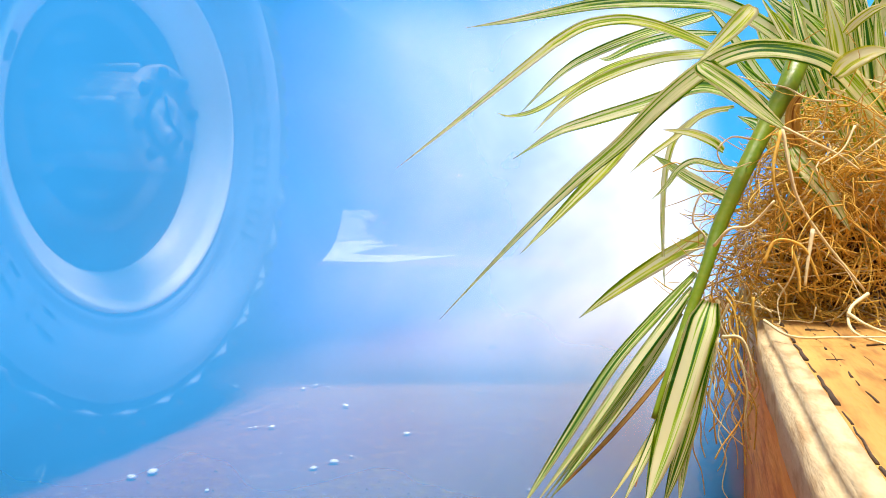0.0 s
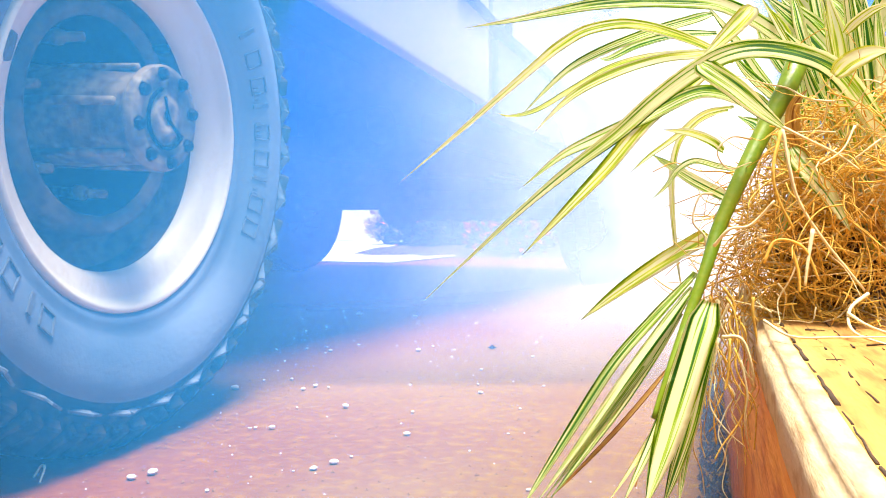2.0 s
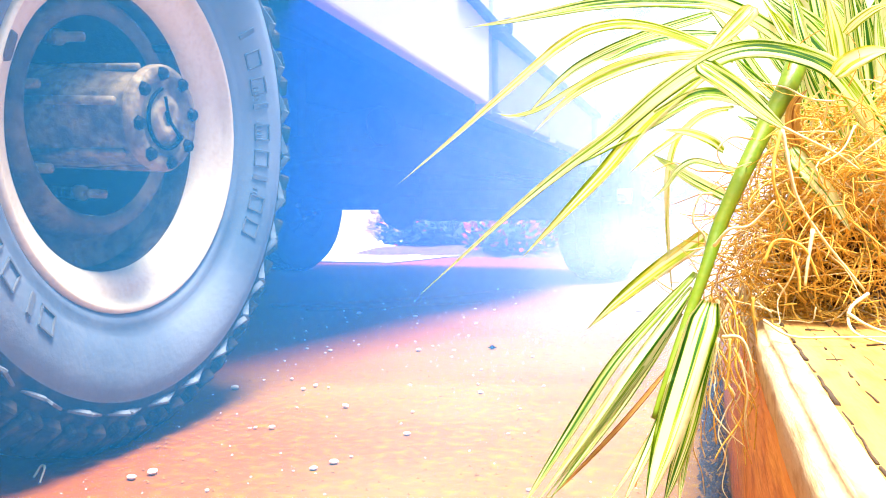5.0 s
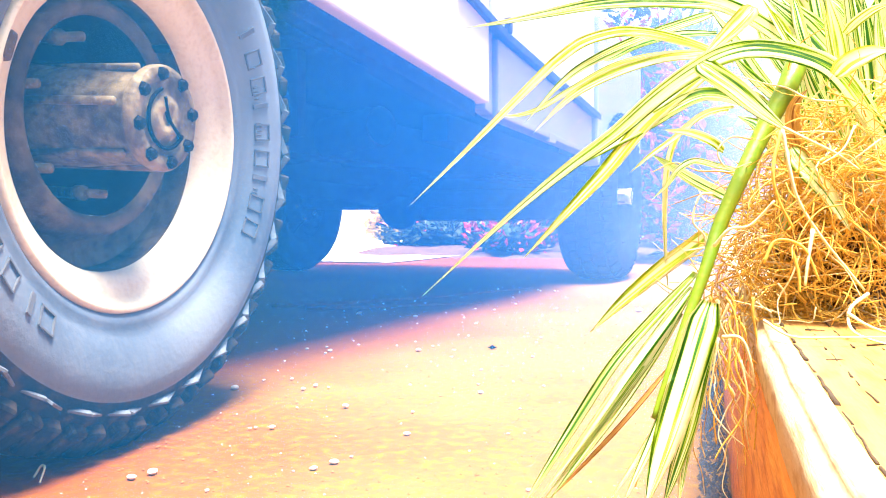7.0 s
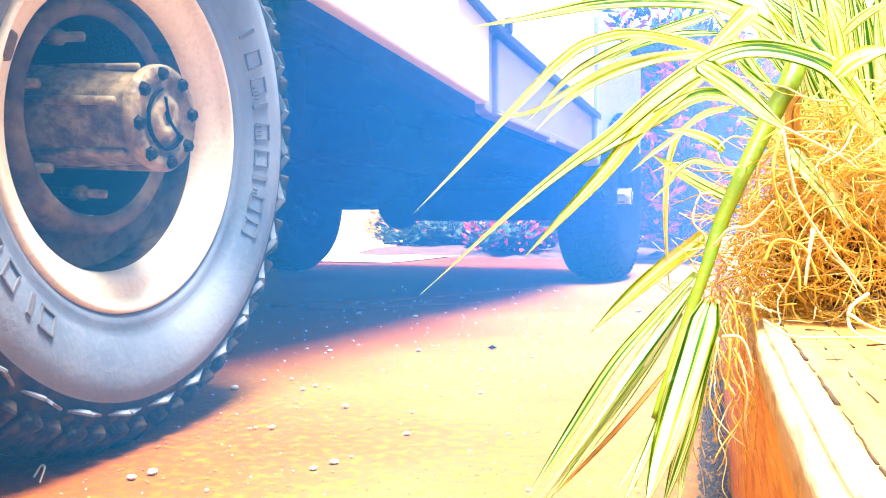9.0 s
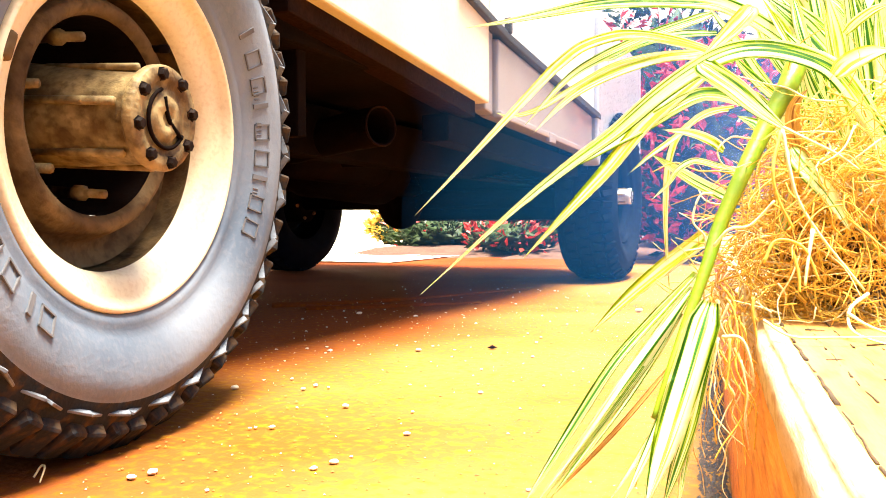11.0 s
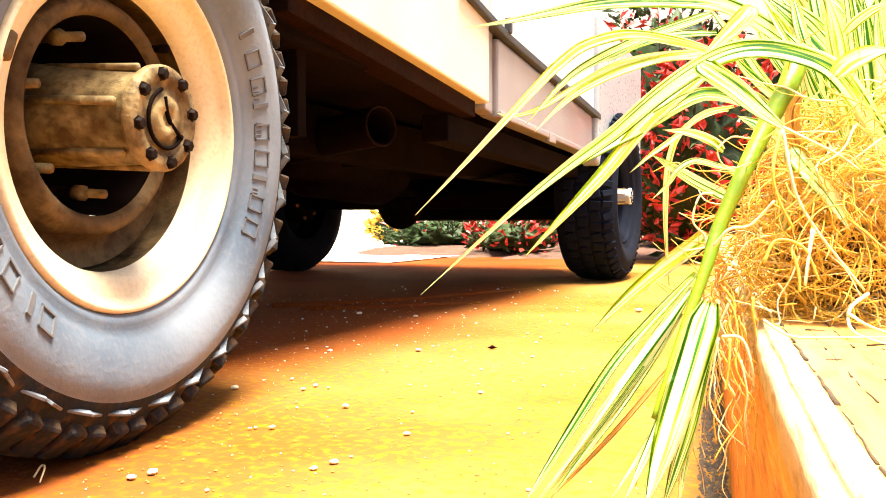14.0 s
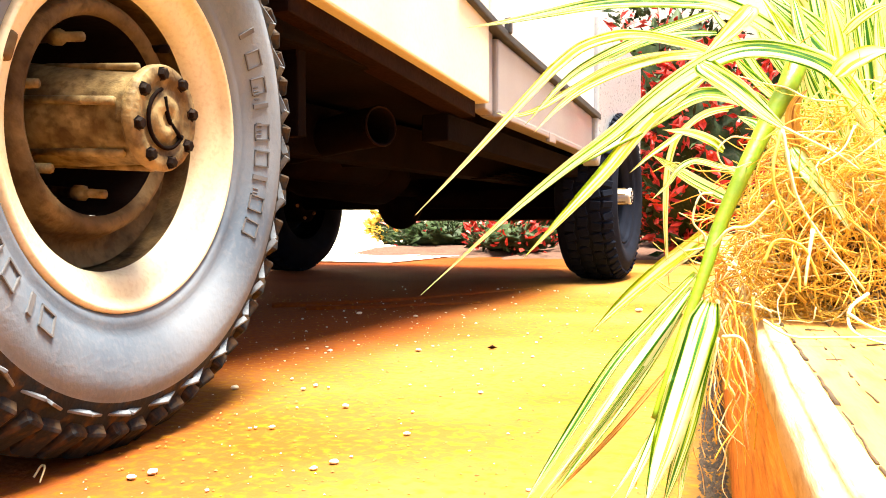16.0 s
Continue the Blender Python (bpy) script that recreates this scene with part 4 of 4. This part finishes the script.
strand(pale_straw, 0.00075, (-0.007, 0.403, 0.325), (0.003, 0.402, 0.319), (0.016, 0.408, 0.312), (0.025, 0.411, 0.305))
strand(pale_straw, 0.00054, (0.023, 0.411, 0.325), (0.018, 0.405, 0.314), (0.009, 0.399, 0.307))
strand(pale_straw, 0.00068, (-0.038, 0.41, 0.295), (-0.044, 0.408, 0.294), (-0.047, 0.406, 0.282), (-0.042, 0.408, 0.275), (-0.041, 0.408, 0.269))
strand(pale_straw, 0.00054, (-0.021, 0.413, 0.321), (-0.03, 0.41, 0.322), (-0.036, 0.407, 0.315), (-0.031, 0.409, 0.307), (-0.021, 0.413, 0.31))
strand(pale_straw, 0.00088, (-0.036, 0.394, 0.27), (-0.029, 0.392, 0.278), (-0.02, 0.396, 0.28), (-0.01, 0.395, 0.291))
strand(straw, 0.00082, (-0.014, 0.387, 0.263), (-0.009, 0.39, 0.273), (0.002, 0.392, 0.27), (0.009, 0.395, 0.255))
strand(pale_straw, 0.00095, (-0.031, 0.384, 0.229), (-0.023, 0.382, 0.229), (-0.019, 0.383, 0.219), (-0.017, 0.384, 0.207))
strand(pale_straw, 0.00054, (-0.033, 0.388, 0.228), (-0.035, 0.385, 0.213), (-0.036, 0.382, 0.198), (-0.029, 0.382, 0.187), (-0.021, 0.383, 0.18))
strand(straw, 0.00054, (-0.026, 0.386, 0.224), (-0.021, 0.385, 0.209), (-0.022, 0.383, 0.194), (-0.03, 0.377, 0.181), (-0.033, 0.375, 0.175))
strand(pale_straw, 0.00054, (-0.023, 0.384, 0.219), (-0.02, 0.382, 0.204), (-0.021, 0.381, 0.192), (-0.019, 0.382, 0.179))
strand(straw, 0.00061, (-0.028, 0.388, 0.228), (-0.029, 0.385, 0.208), (-0.034, 0.382, 0.194), (-0.033, 0.382, 0.18))
strand(straw, 0.00095, (-0.003, 0.392, 0.27), (0, 0.391, 0.26), (0.001, 0.39, 0.25))
strand(pale_straw, 0.00095, (0.006, 0.397, 0.278), (0.004, 0.392, 0.263), (0.003, 0.39, 0.253))



# ---- garden behind ----
def shrub(name, at, size, count, materials, label, seed, leaf_len=0.07):
    rnd = random.Random(seed)
    s = thing(name, pose(*at), label, "shrub")
    bm = bmesh.new()
    for k in range(9):
        tip = Vector((rnd.uniform(-0.45, 0.45) * size[0], rnd.uniform(-0.45, 0.45) * size[1], rnd.uniform(0.5, 0.95) * size[2]))
        tube_into(bm, spline([Vector((rnd.uniform(-0.05, 0.05), rnd.uniform(-0.05, 0.05), 0)), tip * 0.5 + Vector((0, 0, 0.1 * size[2])), tip], 4), 0.012, 6, 0.3)
    part("branches", bm, soil_mat, s)
    # Solid dark core added inside to block light coming through the foliage.
    bm = bmesh.new()
    bmesh.ops.create_icosphere(bm, subdivisions=4, radius=1)
    for v in bm.verts:
        q = v.co * (0.74 + 0.22 * noise.noise(v.co * 4 + Vector((seed, 1, 0))) + 0.1 * noise.noise(v.co * 11))
        v.co = Vector((q.x * size[0] / 2, q.y * size[1] / 2, max(0.0, (q.z + 1) * size[2] / 2 - 0.02)))
    part("blocking_core", bm, shade_green_leaf, s)
    for material, share, nm in materials:
        bm = bmesh.new()
        for k in range(int(count * share)):
            while True:
                q = Vector((rnd.uniform(-1, 1), rnd.uniform(-1, 1), rnd.uniform(-1, 1)))
                if q.length < 1 + 0.25 * noise.noise(q * 3 + Vector((seed, 0, 0))) and noise.noise(q * 3.5 + Vector((0, seed, 0))) > -0.25:
                    break
            c = Vector((q.x * size[0] / 2, q.y * size[1] / 2, (q.z + 1) * size[2] / 2))
            d = (Vector((q.x, q.y, 0.25)) + Vector((rnd.uniform(-1, 1), rnd.uniform(-1, 1), rnd.uniform(-0.7, 0.9)))).normalized()
            w = d.cross(Vector((rnd.uniform(-1, 1), rnd.uniform(-1, 1), rnd.uniform(-1, 1)))).normalized()
            ln = leaf_len * rnd.uniform(0.6, 1.3)
            up = w.cross(d) * ln * 0.12
            v = [bm.verts.new(c + p) for p in (Vector(), d * ln * 0.45 + w * ln * 0.2, d * ln - up, d * ln * 0.45 - w * ln * 0.2, d * ln * 0.5 + up)]
            for a, b in ((0, 1), (1, 2), (2, 3), (3, 0)):
                bm.faces.new((v[a], v[b], v[4]))
        ob = part(nm, bm, material, s, smooth=False)
        ob["kind"] = "stuff"
    return s


shrub("red_shrub", (-0.62, 5.7, 0.0), (1.1, 0.9, 1.45), 3000, ((red_leaf, 0.72, "red_foliage"), (shade_green_leaf, 0.28, "green_foliage")), "shrub with scarlet and dark green leaves beyond the truck", 3, 0.105)
shrub("red_shrub", (-1.05, 7.2, 0.0), (1.5, 1.0, 2.3), 2200, ((red_leaf, 0.4, "red_foliage"), (shade_green_leaf, 0.6, "green_foliage")), "tall shrub with red and green leaves", 4, 0.11)
shrub("low_shrub", (-3.2, 7.1, 0.0), (1.05, 0.9, 0.34), 700, ((shade_green_leaf, 0.94, "green_foliage"), (red_leaf, 0.06, "red_foliage")), "low green shrub in the flower bed, shade painted in", 5, 0.10)
shrub("low_shrub", (-2.1, 6.2, 0.0), (0.8, 0.8, 0.32), 420, ((red_leaf, 0.5, "red_foliage"), (shade_green_leaf, 0.5, "green_foliage")), "low shrub with red leaves in the flower bed", 6, 0.10)
shrub("yellow_shrub", (-4.52, 8.6, 0.0), (0.44, 0.6, 0.44), 500, ((yellow_leaf, 0.9, "yellow_foliage"), (shade_green_leaf, 0.1, "green_foliage")), "yellow-leaved shrub in the sun", 7, 0.11)


# Hedge added to fill in the darkness seen past the truck.
shrub("hedge", (-1.7, 8.4, 0.0), (5.2, 0.9, 1.9), 7500, ((shade_green_leaf, 0.93, "green_foliage"), (red_leaf, 0.07, "red_foliage")), "dark green hedge added to darken the background behind the truck", 8, 0.17)


def bed():
    bm = bmesh.new()
    n = 40
    rows = []
    for j in range(16):
        y = 5.5 + j * 0.28
        rows.append([bm.verts.new((-3.45 + 4.25 * i / n + 0.12 * noise.noise(Vector((j * 0.7, 4, 1))), y + 0.15 * noise.noise(Vector((i * 0.3, j, 0))), -0.02 + 0.07 * min(j, 3) / 3 + 0.035 * noise.noise(Vector((i * 0.6, j * 0.7, 2))))) for i in range(n + 1)])
    for a, b in zip(rows, rows[1:]):
        for i in range(n):
            bm.faces.new((a[i], a[i + 1], b[i + 1], b[i]))
    tagged(part("flower_bed", bm, soil_mat), "reddish soil of the flower bed", "flower bed", kind="structure")
    # Pale sheet added so the sunlit ground past the drive draws white.
    bm = bmesh.new()
    rows = []
    for j in range(22):
        y = 4.75 + j * 0.29
        rows.append([bm.verts.new((-5.69 + 3.2 * i / 12, y + (0.05 * noise.noise(Vector((i, 2, 8))) if j == 0 else 0), 0.008 + 0.002 * noise.noise(Vector((i * 0.7, j * 0.7, 6))))) for i in range(13)])
    for a, b in zip(rows, rows[1:]):
        for i in range(12):
            bm.faces.new((a[i], a[i + 1], b[i + 1], b[i]))
    tagged(part("pavement", bm, pale_wall), "pale sheet painting the sunlit ground beyond the drive", "pavement", kind="structure")
    # Tall pale wall added in place of the white sky.
    tagged(part("wall_for_sky", box((-16, 11.0, 0), (9, 11.2, 4.6), 0.01), pale_wall), "pale wall standing in for the white sky", "wall", kind="structure")
    # Second wall added side-on to the sun, to brighten the gap under the truck.
    tagged(part("wall_bright_gap", box((-5.9, 3.5, 0), (-5.7, 10.99, 2.6), 0.01), pale_wall), "pale wall added facing the sun to whiten the gap under the truck", "wall", kind="structure")


bed()


def slab_edge():
    """A shallow step in the concrete under the truck, and the strip of gravel at the planter's foot."""
    bm = bmesh.new()
    rnd = random.Random(2)
    g = PLANTER
    for k in range(3600):
        c = g @ Vector((rnd.uniform(-0.032, -0.003), rnd.uniform(0.5, 2.6), 0.002))
        r = rnd.uniform(0.0012, 0.0046)
        vs = [bm.verts.new(c + Vector((x * r * rnd.uniform(0.6, 1.3), y * r * rnd.uniform(0.6, 1.3), z * r * 0.8))) for x, y, z in ((1, 0, 0), (0, 1, 0), (-1, 0, 0), (0, -1, 0), (0, 0, 1.2))]
        for a in range(4):
            bm.faces.new((vs[a], vs[(a + 1) % 4], vs[4]))
    tagged(part("gravel_strip", bm, gravel_mat, smooth=False), "dark gravel along the foot of the planter", "gravel", kind="stuff")


slab_edge()


def pebbles():
    rnd = random.Random(12)
    base = []
    for k in range(4):
        bm = bmesh.new()
        bmesh.ops.create_icosphere(bm, subdivisions=2, radius=1)
        for v in bm.verts:
            v.co = v.co * (1 + 0.25 * noise.noise(v.co * 1.3 + Vector((k * 7, 0, 0))))
            v.co.z *= 0.55
        base.append(bm)
    meshes = []
    spots = [(-0.863, 1.082, 8), (-0.656, 0.678, 7), (-0.664, 0.655, 6), (-0.499, 0.762, 5), (-0.49, 0.792, 6), (-0.624, 1.042, 6), (-0.754, 1.122, 5), (-0.75, 1.154, 5), (-0.75, 1.56, 7),
             (-0.924, 1.48, 6), (-0.468, 0.937, 5), (-0.652, 0.895, 5), (-1.216, 2.114, 9), (-1.024, 2.11, 8), (-0.471, 1.213, 5), (-0.446, 2.493, 14), (-0.349, 1.88, 12)]
    for k in range(130):
        y = rnd.uniform(0.55, 3.2)
        spots.append((rnd.uniform(-1.0, -0.1) - 0.18 * y, y, rnd.uniform(1.2, 3.2) * (0.7 + 0.4 * y)))
    for k, (x, y, r) in enumerate(spots):
        if k < 4:
            ob = part("pebble", base[k], pebble_mat)
            meshes.append(ob.data)
        else:
            ob = new("pebble", meshes[k % 4])
        ob.matrix_world = pose(x, y, 0.001 + 0.0004 * r, 0, 0, rnd.uniform(0, 360)) @ Matrix.Diagonal((r * 0.001, r * 0.0008, r * 0.0008, 1))
        tagged(ob, "small pale pebble lying on the concrete", "pebble", "pebbles on the drive")


pebbles()


def grit():
    """Loose grit and crumbs on the near drive, too many to count."""
    rnd = random.Random(77)
    for name, material, count, big in (("grit", grit_mat, 1500, 0.0024), ("pale_grit", pebble_mat, 260, 0.0016)):
        bm = bmesh.new()
        for k in range(count):
            y = 0.45 + 2.2 * rnd.random() ** 1.6
            x = -0.42 * y - 0.05 + rnd.uniform(-0.62, 0.42) * (0.35 + 0.5 * y)
            r = big * rnd.uniform(0.35, 1.0) * (0.6 + 0.5 * y)
            c = Vector((x, y, 0.0015))
            vs = [bm.verts.new(c + Vector((p * r * rnd.uniform(0.6, 1.4), q * r * rnd.uniform(0.6, 1.4), z * r))) for p, q, z in ((1, 0, 0), (0, 1, 0), (-1, 0, 0), (0, -1, 0), (0, 0, 0.8))]
            for a in range(4):
                bm.faces.new((vs[a], vs[(a + 1) % 4], vs[4]))
        tagged(part(name, bm, material, smooth=False), "loose grit scattered on the concrete", "grit", kind="stuff")


grit()


def seams():
    """Low ridges added for the pale streaks on the concrete under the truck."""
    for pts in (((-1.45, 2.18, 0.0), (-1.296, 2.27, 0.0), (-1.15, 2.42, 0.0), (-0.999, 2.571, 0.0)), ((-1.6, 2.2, 0.0), (-1.437, 2.363, 0.0), (-1.243, 2.681, 0.0), (-1.016, 3.201, 0.0))):
        bm = tube(pts, 0.03, 10, 8, 0.5)
        for v in bm.verts:
            v.co.z = v.co.z * 0.45 + 0.002 * noise.noise(v.co * 12)
        tagged(part("concrete_ridge", bm, concrete), "low ridge for a pale streak in the concrete drive", "ridge", "ridges in the drive", kind="structure")
    curl = part("dry_stalk", tube([(-0.762, 0.612, 0.003), (-0.758, 0.618, 0.014), (-0.745, 0.612, 0.016), (-0.738, 0.600, 0.004)], 0.0014, 6, 5, 0.7), pale_straw)
    tagged(curl, "curled pale dry stalk on the concrete", "stalk")
    fl = bmesh.new()
    v = [fl.verts.new(p) for p in ((0.012, 0, 0.003), (0, 0.006, 0.006), (-0.012, 0, 0.003), (0, -0.006, 0.007), (0, 0, 0.010), (0, 0, 0.001))]
    for a in range(4):
        fl.faces.new((v[a], v[(a + 1) % 4], v[4])), fl.faces.new((v[(a + 1) % 4], v[a], v[5]))
    fallen = part("fallen_leaf", fl, sill_brown)
    fallen.matrix_world = pose(-0.613, 1.649, 0, 0, 0, 30)
    tagged(fallen, "small brown fallen leaf on the concrete", "leaf")


seams()


# ---- smoke: flat soft-edged sheets facing the camera that drift off past the planter ----
def smoke_bank(material, length, height, layers, gap, seed):
    bm = bmesh.new()
    nx, nz = 40, 14
    for k in range(layers):
        rows = []
        for j in range(nz + 1):
            rows.append([])
            for i in range(nx + 1):
                x, z = length * (i / nx - 0.5), height * (j / nz - 0.5)
                y = k * gap + 0.10 * gap * noise.noise(Vector((x * 2.5, z * 2.5, seed + k * 3)))
                rows[-1].append(bm.verts.new((x, y, z)))
        for a, b in zip(rows, rows[1:]):
            for i in range(nx):
                bm.faces.new((a[i], a[i + 1], b[i + 1], b[i]))
    me = part("exhaust_smoke", bm, material)
    return tagged(me, "flat camera-facing sheet of thin exhaust smoke drifting over the drive", "smoke", "drifting exhaust smoke")


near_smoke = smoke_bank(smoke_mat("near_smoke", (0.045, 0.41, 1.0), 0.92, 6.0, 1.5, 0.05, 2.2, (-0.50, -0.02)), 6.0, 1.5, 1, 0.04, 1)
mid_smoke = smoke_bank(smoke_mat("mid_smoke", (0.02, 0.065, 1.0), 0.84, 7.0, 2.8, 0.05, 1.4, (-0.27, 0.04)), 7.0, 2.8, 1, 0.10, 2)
# White sheet: the sunlit glow in the smoke is painted by its colour.
glow_smoke = smoke_bank(smoke_mat("glow_smoke", (0.97, 0.98, 1.0), 0.85, 0.52, 0.44, 0.30, 5.0, (-0.16, -0.01), 3.2), 0.52, 0.44, 1, 0.06, 3)


TO_CAMERA = look((0.0, 0.0, 0.282), (-0.4050, 0.9137, 0.2474))


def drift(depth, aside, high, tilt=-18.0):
    """A flat sheet facing the camera at this depth, moved aside towards the planter and up."""
    m = TO_CAMERA @ Matrix.Translation((aside, high, -depth)) @ Matrix.Rotation(radians(-90), 4, "X")
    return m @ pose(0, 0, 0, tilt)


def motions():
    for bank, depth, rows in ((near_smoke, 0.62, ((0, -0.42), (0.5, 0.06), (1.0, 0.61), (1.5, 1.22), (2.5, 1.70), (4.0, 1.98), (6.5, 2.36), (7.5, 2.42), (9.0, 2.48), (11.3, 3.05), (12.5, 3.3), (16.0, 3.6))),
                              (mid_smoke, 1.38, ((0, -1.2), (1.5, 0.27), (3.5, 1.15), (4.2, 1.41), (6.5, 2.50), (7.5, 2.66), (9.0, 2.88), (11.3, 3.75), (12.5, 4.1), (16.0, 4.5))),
                              (glow_smoke, 0.565, ((0, -0.05), (1.5, 0.0), (3.5, 0.04), (4.2, 0.06), (6.5, 0.19), (7.5, 0.23), (9.0, 0.29), (11.3, 0.38), (12.5, 0.5), (16.0, 0.9)))):
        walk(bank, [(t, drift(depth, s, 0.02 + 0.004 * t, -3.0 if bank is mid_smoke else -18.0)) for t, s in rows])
    # leaves nodding in the draught, turned about their feet in the camera's plane
    axis = Vector((-0.405, 0.914, -0.035))
    for key, turns in (("sweep_a", ((0, -4.4), (0.5, -0.9), (1.0, -1.4), (1.5, -1.3), (2.5, -0.3), (3.5, 0.5), (6.5, -0.3), (9, 0.1), (16, 0))),
                       ("sweep_b", ((0, 8.0), (1.5, 5.5), (2.5, 6.5), (3.5, 7.4), (6.5, 2.5), (7.0, 1.8), (7.5, 2.4), (9, 0.4), (12, 0), (16, 0))),
                       ("sweep_e", ((0, 11.0), (1.0, 8.0), (2.0, 4.0), (3.5, 1.0), (6.5, 0), (16, 0))),
                       ("sweep_c", ((0, 1.0), (1.5, 0.6), (4, 0.5), (6.5, 0), (16, 0))),
                       ("short_b", ((0, 7.0), (2.0, 6.0), (3.5, 4.0), (6.5, 0.5), (9, 0), (16, 0))),
                       ("short_c", ((0, 1.5), (1.5, -4.0), (3.5, -3.0), (6.5, 0.5), (9, 0), (16, 0))),
                       ("sweep_f", ((0, 3.0), (1.5, 2.5), (4, 2.0), (6.5, 0.6), (12, 0), (16, 0)))):
        ob, foot = LEAVES[key]
        # the long arching leaf turns about its arch's top to fit the camera's view
        hold = Vector((-0.0157, 0.4394, 0.3677)) - Vector((0.0, 0.44, 0.232)) - foot if key == "sweep_a" else Vector()
        walk(ob, [(t, Matrix.Translation(foot + hold) @ Matrix.Rotation(radians(a), 4, axis) @ Matrix.Translation(-hold)) for t, a in turns])


motions()
